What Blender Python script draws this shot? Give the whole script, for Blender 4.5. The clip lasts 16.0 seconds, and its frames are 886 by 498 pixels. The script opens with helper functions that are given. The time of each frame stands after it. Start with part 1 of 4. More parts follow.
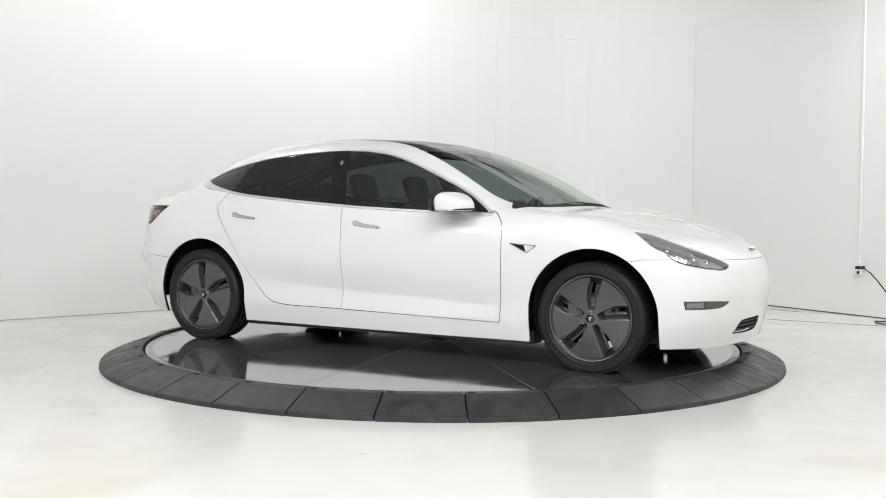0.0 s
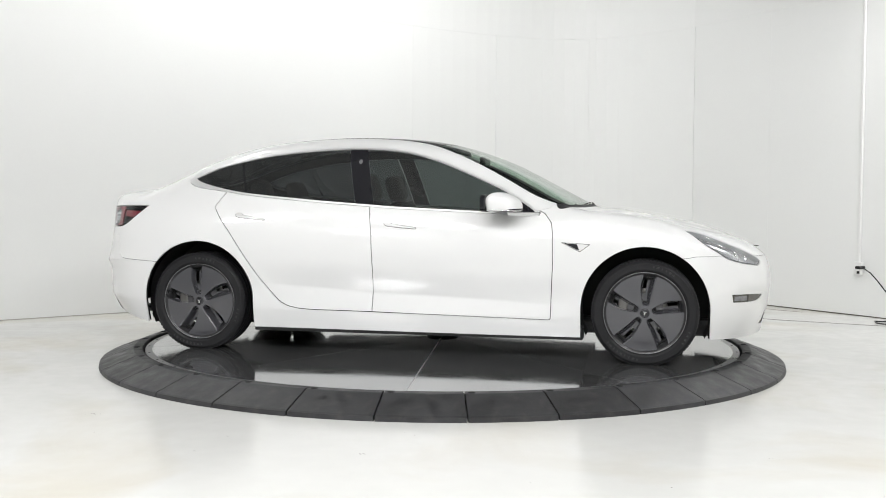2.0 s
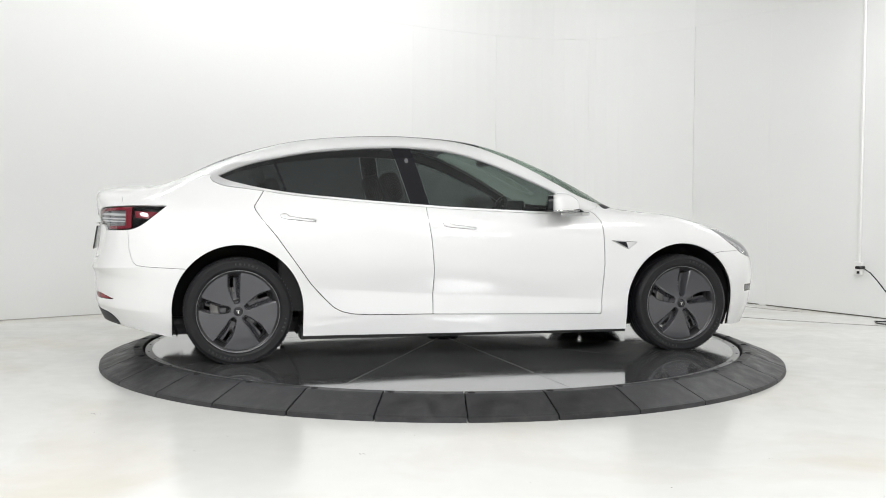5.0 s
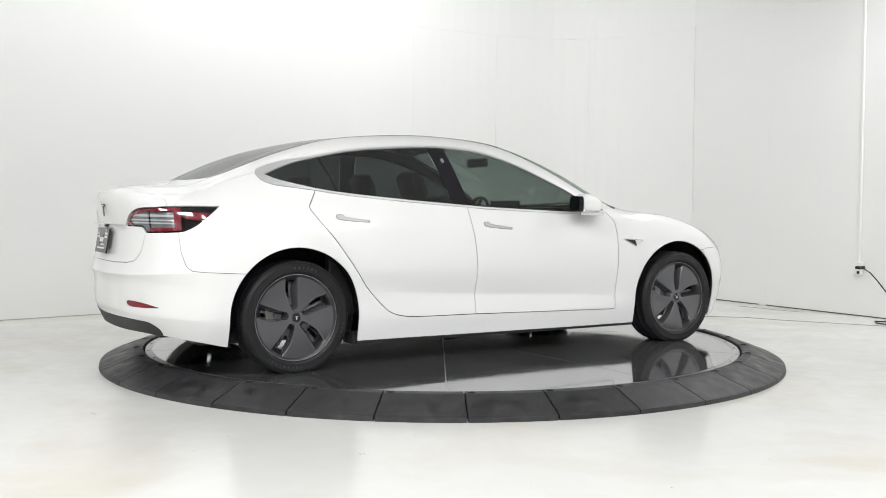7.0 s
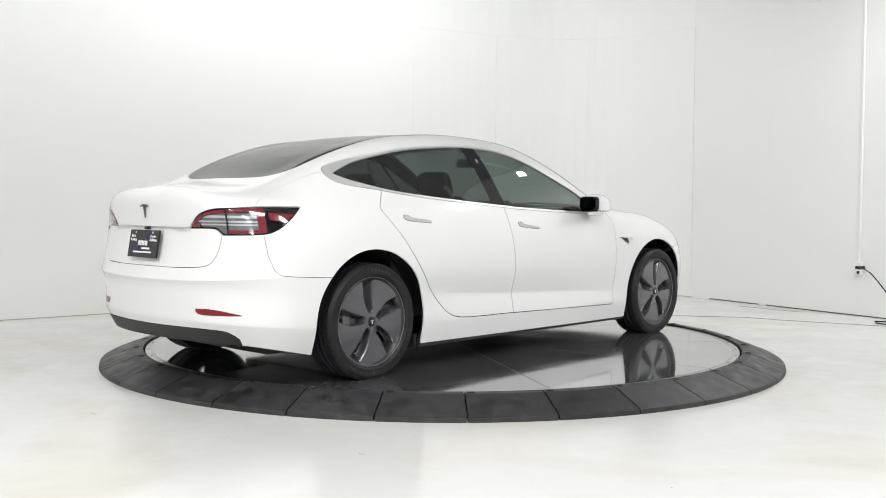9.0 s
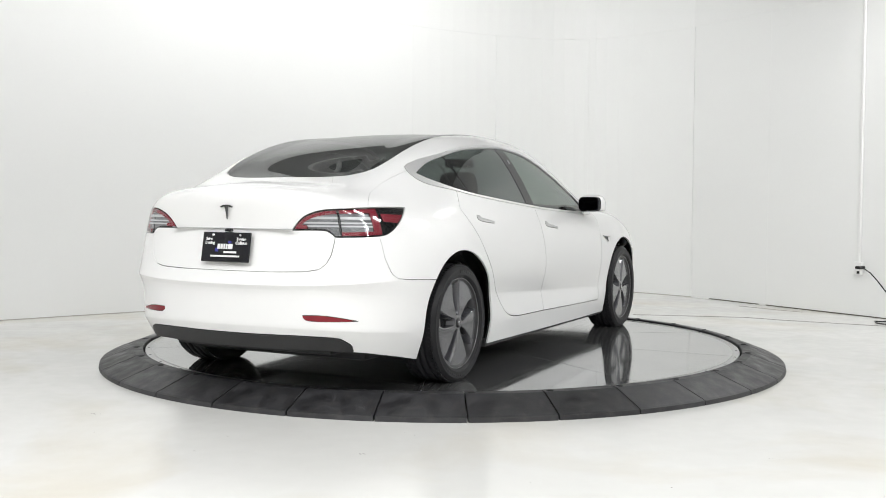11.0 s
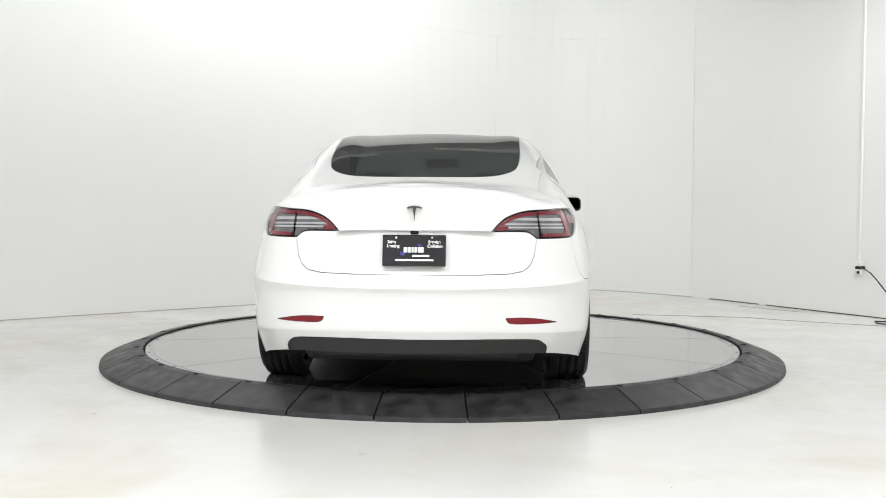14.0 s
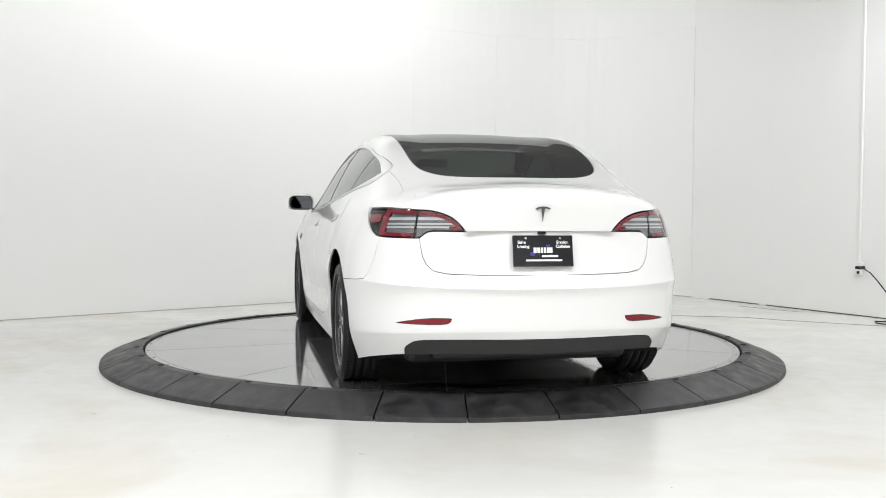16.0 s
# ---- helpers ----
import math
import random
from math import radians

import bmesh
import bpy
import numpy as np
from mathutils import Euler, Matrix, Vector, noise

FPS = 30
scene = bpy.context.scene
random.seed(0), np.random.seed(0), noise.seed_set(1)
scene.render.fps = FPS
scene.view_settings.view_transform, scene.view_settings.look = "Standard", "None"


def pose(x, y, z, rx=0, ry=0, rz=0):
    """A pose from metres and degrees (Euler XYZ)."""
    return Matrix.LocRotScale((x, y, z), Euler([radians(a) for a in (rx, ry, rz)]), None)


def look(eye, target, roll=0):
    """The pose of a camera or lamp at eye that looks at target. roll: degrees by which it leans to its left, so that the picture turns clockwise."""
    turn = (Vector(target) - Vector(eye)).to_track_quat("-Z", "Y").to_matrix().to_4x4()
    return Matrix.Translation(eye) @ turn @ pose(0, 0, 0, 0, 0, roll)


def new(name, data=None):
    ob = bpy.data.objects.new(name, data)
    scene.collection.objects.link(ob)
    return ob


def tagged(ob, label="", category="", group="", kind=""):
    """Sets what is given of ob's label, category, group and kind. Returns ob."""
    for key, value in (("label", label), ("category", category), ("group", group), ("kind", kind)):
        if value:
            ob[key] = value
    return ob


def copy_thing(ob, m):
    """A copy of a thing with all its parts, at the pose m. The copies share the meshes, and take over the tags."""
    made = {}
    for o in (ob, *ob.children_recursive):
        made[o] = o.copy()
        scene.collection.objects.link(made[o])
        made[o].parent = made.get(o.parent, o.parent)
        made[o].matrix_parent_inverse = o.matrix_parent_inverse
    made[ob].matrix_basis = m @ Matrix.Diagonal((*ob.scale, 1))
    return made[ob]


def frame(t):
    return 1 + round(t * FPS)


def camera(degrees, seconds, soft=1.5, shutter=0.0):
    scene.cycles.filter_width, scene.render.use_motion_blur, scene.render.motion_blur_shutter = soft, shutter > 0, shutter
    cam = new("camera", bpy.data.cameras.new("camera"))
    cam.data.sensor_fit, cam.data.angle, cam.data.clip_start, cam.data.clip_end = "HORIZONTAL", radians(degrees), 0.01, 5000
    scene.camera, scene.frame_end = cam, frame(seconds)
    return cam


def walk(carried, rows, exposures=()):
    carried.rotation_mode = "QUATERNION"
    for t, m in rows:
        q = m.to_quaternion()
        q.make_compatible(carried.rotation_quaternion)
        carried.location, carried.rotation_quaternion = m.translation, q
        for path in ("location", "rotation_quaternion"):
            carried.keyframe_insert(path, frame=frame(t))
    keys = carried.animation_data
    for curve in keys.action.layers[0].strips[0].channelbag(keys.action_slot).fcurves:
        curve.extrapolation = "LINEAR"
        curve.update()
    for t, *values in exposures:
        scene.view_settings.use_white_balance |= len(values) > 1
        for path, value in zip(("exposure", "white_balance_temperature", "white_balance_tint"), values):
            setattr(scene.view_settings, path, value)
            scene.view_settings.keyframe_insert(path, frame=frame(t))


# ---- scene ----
cam = camera(47.955, 16.0, soft=.95)
EYE = look((0, -7.119, 1.053), (-.0001 * 7.119, 0, 1.053 - 7.119 * math.tan(radians(2.507))), .329)
walk(cam, [(0, EYE), (16, EYE)], exposures=[(0, .02), (16, .02)])
PLATE_TOP = .0913
RISE = .028  # the plate climbs slightly towards its hub


# seconds, degrees by which the drive runs ahead of or behind its even pace
SWAY = [(0, .38), (.5, .2), (1, .03), (2, -.24), (3, -.33), (4, -.40), (5.2, -.12), (6.5, .12), (7.5, -.16), (8.5, -.34), (10, -.38), (11.5, -.30), (12.5, .06), (13.5, .36), (14.2, .52), (15, .35), (16, .2)]


def turn(t):
    """Degrees by which the turntable has turned at t seconds."""
    return -25.98 + 8.169 * t - 2.692 * (t - 8)**2 / 100 + float(np.interp(t, *zip(*SWAY)))


# ---------------------------------------------------------------- light
world = bpy.data.worlds.new("world")
scene.world = world
world.use_nodes = True
world.node_tree.nodes["Background"].inputs[0].default_value = (1, 1, 1, 1)
world.node_tree.nodes["Background"].inputs[1].default_value = .05
CEILING = 4.3
# x, y, tilt towards the stage, length, width, watts
LAMPS = [(-2.9, .85, 0, .6, .35, 19), (3.75, 1.15, 0, .34, .24, 23), (4.45, .05, 0, .34, .24, 30), (-1.5, 1.5, 60, 1.2, .6, 22), (.5, 2.3, 60, 1.2, .6, 35),
         (4.3, -4.4, 20, 1.2, .6, 42), (-4.3, -4.4, 20, 1.2, .6, 66), (-2.2, -5.0, 32, 1.2, .6, 68), (2.3, -5.0, 32, 1.2, .6, 60), (0, -5.2, 32, 1.2, .6, 52),
         (-4.2, -7.8, 0, 1.2, .6, 54), (4.2, -7.8, 0, 1.2, .6, 46), (-1.5, -8.2, 0, 1.2, .6, 42), (1.5, -8.2, 0, 1.2, .6, 42)]


def lamp_height(length):
    """The small side panels hang lower than the large ones."""
    return CEILING - (.75 if length < .55 else .18)


for lx, ly, tilt, length, width, watts in LAMPS:
    data = bpy.data.lights.new("panel_light", "AREA")
    data.shape, data.size, data.size_y, data.energy = "RECTANGLE", length - .05, width - .05, watts
    data.color = (.995, .998, 1)
    new("panel_light", data).matrix_world = pose(lx, ly, lamp_height(length), tilt) @ Matrix.Translation((0, 0, -.06))

# ---------------------------------------------------------------- materials


def material(name, colour, rough=.5, metal=0.0, coat=0.0, vary=.06, scale=3.0, fine=60.0, bump=0.0, glow=None, rough_vary=.05, spec=.5, coat_rough=.03, each=0.0, stains=None):
    m = bpy.data.materials.new(name)
    m.use_nodes = True
    n, l = m.node_tree.nodes, m.node_tree.links
    b = n["Principled BSDF"]
    b.inputs["Roughness"].default_value, b.inputs["Metallic"].default_value = rough, metal
    b.inputs["Coat Weight"].default_value, b.inputs["Coat Roughness"].default_value = coat, coat_rough
    b.inputs["Specular IOR Level"].default_value = spec
    at = n.new("ShaderNodeTexCoord")
    big, small = n.new("ShaderNodeTexNoise"), n.new("ShaderNodeTexNoise")
    big.inputs["Scale"].default_value, small.inputs["Scale"].default_value = scale, fine
    big.inputs["Detail"].default_value = small.inputs["Detail"].default_value = 4
    mix = n.new("ShaderNodeMath")
    mix.operation = "MULTIPLY_ADD"
    mix.inputs[1].default_value = .35
    l.new(at.outputs["Object"], big.inputs["Vector"])
    l.new(at.outputs["Object"], small.inputs["Vector"])
    l.new(small.outputs["Fac"], mix.inputs[0])
    l.new(big.outputs["Fac"], mix.inputs[2])
    ramp = n.new("ShaderNodeMapRange")
    ramp.inputs["From Min"].default_value, ramp.inputs["From Max"].default_value = .35, 1.0
    ramp.inputs["To Min"].default_value, ramp.inputs["To Max"].default_value = 1 - vary, 1 + vary
    l.new(mix.outputs[0], ramp.inputs["Value"])
    tint = n.new("ShaderNodeMix")
    tint.data_type, tint.blend_type = "RGBA", "MULTIPLY"
    tint.inputs[0].default_value = 1
    tint.inputs[6].default_value = (*colour, 1)
    l.new(ramp.outputs[0], tint.inputs[7])
    colour_out = tint.outputs[2]
    if each:
        info, span, more = n.new("ShaderNodeObjectInfo"), n.new("ShaderNodeMapRange"), n.new("ShaderNodeMix")
        span.inputs["To Min"].default_value, span.inputs["To Max"].default_value = 1 - each, 1 + each
        l.new(info.outputs["Random"], span.inputs["Value"])
        more.data_type, more.blend_type = "RGBA", "MULTIPLY"
        more.inputs[0].default_value = 1
        l.new(colour_out, more.inputs[6])
        l.new(span.outputs[0], more.inputs[7])
        colour_out = more.outputs[2]
    if stains:
        patch, span, more = n.new("ShaderNodeTexNoise"), n.new("ShaderNodeMapRange"), n.new("ShaderNodeMix")
        patch.inputs["Scale"].default_value, patch.inputs["Detail"].default_value, patch.inputs["Distortion"].default_value = (stains + (.8,))[2], 6, .6
        span.inputs["From Min"].default_value, span.inputs["From Max"].default_value = .50, .74
        span.inputs["To Max"].default_value = stains[1]
        more.data_type = "RGBA"
        l.new(at.outputs["Object"], patch.inputs["Vector"])
        l.new(patch.outputs["Fac"], span.inputs["Value"])
        l.new(span.outputs[0], more.inputs[0])
        l.new(colour_out, more.inputs[6])
        more.inputs[7].default_value = (*stains[0], 1)
        colour_out = more.outputs[2]
    l.new(colour_out, b.inputs["Base Color"])
    if rough_vary:
        rr = n.new("ShaderNodeMapRange")
        rr.inputs["From Min"].default_value, rr.inputs["From Max"].default_value = .35, 1.0
        rr.inputs["To Min"].default_value, rr.inputs["To Max"].default_value = max(.02, rough - rough_vary), rough + rough_vary
        l.new(mix.outputs[0], rr.inputs["Value"])
        l.new(rr.outputs[0], b.inputs["Roughness"])
    if bump:
        bp = n.new("ShaderNodeBump")
        bp.inputs["Strength"].default_value, bp.inputs["Distance"].default_value = bump, .004
        l.new(small.outputs["Fac"], bp.inputs["Height"])
        l.new(bp.outputs[0], b.inputs["Normal"])
    if glow:
        b.inputs["Emission Color"].default_value, b.inputs["Emission Strength"].default_value = (*glow[0], 1), glow[1]
    return m


def tinted(name, colour, clear, rough=.02, own=.013, edge=.93):
    """Dark or clear glass: a share of the light passes, the rest is the pane's own tint, with a glossy face."""
    m = bpy.data.materials.new(name)
    m.use_nodes = True
    n, l = m.node_tree.nodes, m.node_tree.links
    b = n["Principled BSDF"]
    b.inputs["Base Color"].default_value = (own, own * 1.05, own * 1.05, 1)
    b.inputs["Roughness"].default_value = rough
    see = n.new("ShaderNodeBsdfTransparent")
    see.inputs[0].default_value = (*colour, 1)
    gloss = n.new("ShaderNodeBsdfGlossy")
    gloss.inputs["Roughness"].default_value = rough
    weight = n.new("ShaderNodeLayerWeight")
    weight.inputs[0].default_value = .5
    fifth, facing = n.new("ShaderNodeMath"), n.new("ShaderNodeMath")
    fifth.operation, facing.operation = "POWER", "MULTIPLY_ADD"
    fifth.inputs[1].default_value = 5
    facing.inputs[1].default_value, facing.inputs[2].default_value = edge, .075
    l.new(weight.outputs["Facing"], fifth.inputs[0])
    l.new(fifth.outputs[0], facing.inputs[0])
    a, c = n.new("ShaderNodeMixShader"), n.new("ShaderNodeMixShader")
    a.inputs[0].default_value = clear
    l.new(b.outputs[0], a.inputs[1])
    l.new(see.outputs[0], a.inputs[2])
    l.new(facing.outputs[0], c.inputs[0])
    l.new(a.outputs[0], c.inputs[1])
    l.new(gloss.outputs[0], c.inputs[2])
    l.new(c.outputs[0], n["Material Output"].inputs[0])
    return m


WALL = material("white_wall_paint", (.80, .805, .795), .6, vary=.015, scale=.5, fine=40, bump=.03)
CEIL = material("grey_ceiling_paint", (.24, .24, .238), .8, vary=.04)
FLOOR = material("white_epoxy_floor", (.715, .715, .692), .21, vary=.04, scale=.8, fine=9, rough_vary=.08, stains=((.58, .53, .42), .65))
PAINT = material("pearl_white_paint", (.80, .80, .798), .4, coat=1, coat_rough=.10, vary=.004, scale=1, rough_vary=0)
# own is raised on the side panes: pale reflected haze put into their colour
GLASS = tinted("tinted_front_glass", (.33, .38, .37), .72, own=.055)
DARK_GLASS = tinted("tinted_rear_glass", (.19, .21, .215), .75, own=.055)
SCREEN = tinted("windscreen_glass", (.70, .80, .73), .97)
ROOF = tinted("dark_roof_glass", (.13, .14, .14), .45, own=.035, edge=.20)
LAMP_SILVER = material("silver_lamp_reflector", (.62, .62, .63), .22, .8, vary=.25, scale=30, fine=90)
LENS = tinted("clear_lamp_lens", (.93, .94, .95), .97)
CHROME = material("satin_aluminium_trim", (.74, .74, .74), .42, .6, vary=.02)
HANDLE = material("brushed_handle_metal", (.50, .50, .50), .4, .35, vary=.06)
BRIGHT = material("bright_chrome", (.85, .85, .86), .07, 1, vary=.01, rough_vary=.02)
GLOSS_BLACK = material("gloss_black_plastic", (.014, .014, .017), .06, vary=.1)
BLACK = material("matt_black_plastic", (.017, .017, .018), .55, vary=.15, bump=.1, fine=200)
LINING = material("black_inner_lining", (.012, .012, .012), .9, vary=.1)
RUBBER = material("tyre_rubber", (.014, .014, .0155), .5, vary=.18, scale=8, fine=120, bump=.08, spec=.28)
AERO = material("grey_wheel_cover_plastic", (.078, .078, .087), .24, .3, coat=1, coat_rough=.05, vary=.05, scale=5, fine=40, rough_vary=.02)
RIM_EDGE = material("dark_wheel_rim", (.04, .04, .042), .3, .5, vary=.05)
DISC = material("brake_disc_steel", (.20, .195, .19), .4, 1, vary=.15)
RED = material("red_lamp_plastic", (.23, .018, .032), .12, vary=.05, coat=.6)
RED_DARK = material("red_reflector", (.20, .012, .02), .22, vary=.08)
AMBER = material("smoked_side_marker", (.075, .07, .062), .2, vary=.05)
LAMP_CORE = material("smoked_lamp_core", (.26, .26, .27), .2, .4, vary=.35, scale=25)
LAMP_GREY = material("lamp_inner_grey", (.50, .505, .51), .35, .1, vary=.15)
SEAT = material("black_seat_leather", (.02, .02, .021), .5, vary=.1, bump=.1)
STEEL = material("turntable_steel", (.50, .505, .51), .09, .90, vary=.2, scale=2.6, fine=34, rough_vary=.07)
STEEL_RING = material("pale_steel_ring", (.55, .55, .55), .3, .9, vary=.08)
RAMP = material("black_ramp_rubber", (.023, .023, .025), .46, vary=.65, scale=11, fine=130, bump=.22, rough_vary=.22, each=.3, stains=((.075, .07, .065), .35, 13.0))
PIPE = material("white_conduit_paint", (.82, .82, .81), .4, vary=.02)
CABLE = material("black_cable", (.015, .015, .015), .5)
CRACK = material("grey_floor_joint", (.22, .21, .2), .8, vary=.2)
FOOT = material("grey_brown_wall_foot", (.42, .40, .37), .8, vary=.35, scale=3)
GAP = material("dark_skirting_gap", (.10, .085, .07), .9, vary=.3)
WHITE_INK = material("white_print", (.75, .75, .75), .5, vary=.02)
BLUE_INK = material("blue_print", (.03, .03, .22), .5, vary=.1)
DIFFUSER = material("lamp_diffuser", (.8, .8, .8), .5, glow=((1, .99, .965), 4.0))

# ---------------------------------------------------------------- building helpers


def link_part(name, mesh, mat, parent=None, label=""):
    mesh.materials.clear()
    mesh.materials.append(mat)
    ob = new(name, mesh)
    if parent:
        ob.parent = parent
    return tagged(ob, label) if label else ob


def part(name, bm, mat, parent=None, label="", smooth=False):
    me = bpy.data.meshes.new(name)
    bmesh.ops.recalc_face_normals(bm, faces=bm.faces)
    for f in bm.faces:
        f.smooth = smooth
    bm.to_mesh(me)
    bm.free()
    return link_part(name, me, mat, parent, label)


def box(lo, hi, bevel=0.0, seg=2, m=None):
    bm = bmesh.new()
    size = [b - a for a, b in zip(lo, hi)]
    mid = [(a + b) / 2 for a, b in zip(lo, hi)]
    bmesh.ops.create_cube(bm, size=1, matrix=Matrix.Translation(mid) @ Matrix.Diagonal((*size, 1)))
    if bevel:
        bmesh.ops.bevel(bm, geom=bm.edges[:], offset=bevel, segments=seg, affect="EDGES", profile=.5)
    if m:
        bmesh.ops.transform(bm, matrix=m, verts=bm.verts)
    return bm


def add(bm, other):
    """Joins another bmesh into bm."""
    me = bpy.data.meshes.new("join")
    other.to_mesh(me)
    other.free()
    bm.from_mesh(me)
    bpy.data.meshes.remove(me)
    return bm


def prism(points, lo, hi, bevel=0.0):
    """Plan outline (x, y) drawn up from lo to hi."""
    bm = bmesh.new()
    a = [bm.verts.new((x, y, lo)) for x, y in points]
    b = [bm.verts.new((x, y, hi)) for x, y in points]
    n = len(points)
    bm.faces.new(a[::-1]), bm.faces.new(b)
    for i in range(n):
        bm.faces.new((a[i], a[(i + 1) % n], b[(i + 1) % n], b[i]))
    if bevel:
        bmesh.ops.bevel(bm, geom=bm.edges[:], offset=bevel, segments=1, affect="EDGES")
    return bm


def lathe(profile, n=64, axis="Z", closed=False):
    """Profile (radius, height) turned round an axis."""
    bm = bmesh.new()
    rows = []
    for i in range(n):
        a = 2 * math.pi * i / n
        c, s = math.cos(a), math.sin(a)
        rows.append([bm.verts.new((r * c, r * s, h) if axis == "Z" else (r * c, h, r * s)) for r, h in profile])
    k = len(profile)
    for i in range(n):
        p, q = rows[i], rows[(i + 1) % n]
        for j in range(k if closed else k - 1):
            bm.faces.new((p[j], q[j], q[(j + 1) % k], p[(j + 1) % k]))
    if not closed:
        for j in (0, k - 1):
            if profile[j][0] > 1e-4:
                bm.faces.new([r[j] for r in rows])
    bmesh.ops.remove_doubles(bm, verts=bm.verts, dist=1e-5)
    return bm


def tube(points, r, n=10):
    """A round cable or pipe through points."""
    bm = bmesh.new()
    pts, rings = [Vector(p) for p in points], []
    for i, p in enumerate(pts):
        d = (pts[min(i + 1, len(pts) - 1)] - pts[max(i - 1, 0)]).normalized()
        side = d.cross(Vector((0, 0, 1)) if abs(d.z) < .9 else Vector((1, 0, 0))).normalized()
        up = side.cross(d)
        rings.append([bm.verts.new(p + r * (math.cos(a) * side + math.sin(a) * up)) for a in (2 * math.pi * j / n for j in range(n))])
    for a, b in zip(rings, rings[1:]):
        for j in range(n):
            bm.faces.new((a[j], a[(j + 1) % n], b[(j + 1) % n], b[j]))
    bm.faces.new(rings[0][::-1]), bm.faces.new(rings[-1])
    return bm


def thing(name, label, category, at=(0, 0, 0), group=""):
    ob = new(name)
    ob.location = at
    return tagged(ob, label, category, group)


def curve(points, k=6, closed=True):
    """Smooth outline through 2D points; a point given twice makes a corner."""
    p = np.array(points, float)
    n, out = len(p), []
    for i in range(n if closed else n - 1):
        ids = [(i + d) % n if closed else min(max(i + d, 0), n - 1) for d in (-1, 0, 1, 2)]
        a, b, c, d = p[ids]
        if np.allclose(b, c):
            continue
        for u in np.arange(k) / k:
            out.append(.5 * (2 * b + (c - a) * u + (2 * a - 5 * b + 4 * c - d) * u**2 + (3 * b - a - 3 * c + d) * u**3))
    if not closed:
        out.append(p[-1])
    return np.array(out)


# ---------------------------------------------------------------- room
PLAN = [(-10.2, -3.10), (-6.0, .15), (-3.96, 1.75), (-2.71, 2.72), (-1.82, 3.41), (-.7, 4.26), (.1, 4.85), (.8, 5.24), (1.5, 5.42), (2.15, 5.22), (2.9, 4.5)]
RIGHT = [(2.9, 4.5), (4.2, 2.29), (6.6, -1.79), (9.6, -6.9)]


def wall_strip(points, lo, hi, thick, smooth):
    pts = [tuple(p) for p in (curve(points, 5, False) if smooth else points)]
    outer = []
    for i, p in enumerate(pts):
        a, b = Vector(pts[max(i - 1, 0)]), Vector(pts[min(i + 1, len(pts) - 1)])
        d = (b - a).normalized()
        outer.append((p[0] - d.y * thick, p[1] + d.x * thick))
    return prism(pts + outer[::-1], lo, hi)


JOINT = 3.13
for name, pts, smooth in (("wall_left", PLAN, True), ("wall_right", RIGHT, False)):
    w = part(name, wall_strip(pts, 0, JOINT, .12, smooth), WALL)
    tagged(w, "smooth white studio wall with faint upright sheet joints", "wall", kind="structure")
    w = part(name + "_upper", wall_strip(pts, JOINT + .0015, CEILING, .10, smooth), WALL)
    tagged(w, "white upper wall band set back above a level joint", "wall", kind="structure")
part_back = part("wall_back", box((-10.6, -9.9, 0), (10.4, -9.7, CEILING)), WALL)
tagged(part_back, "plain white studio wall behind the viewpoint", "wall", kind="structure")
for name, x0, x1, y1 in (("wall_west", -10.5, -10.3, -2.9), ("wall_east", 9.7, 9.9, -6.6)):
    tagged(part(name, box((x0, -9.7, 0), (x1, y1, CEILING)), WALL), "plain white studio side wall", "wall", kind="structure")
tagged(part("ceiling", box((-10.6, -9.9, CEILING), (10.4, 6.2, CEILING + .15)), CEIL), "pale grey studio ceiling", "ceiling", kind="structure")
tagged(part("floor", box((-10.6, -9.9, -.2), (10.4, 6.2, 0)), FLOOR), "glossy off-white epoxy studio floor with faint stains", "floor", kind="structure")


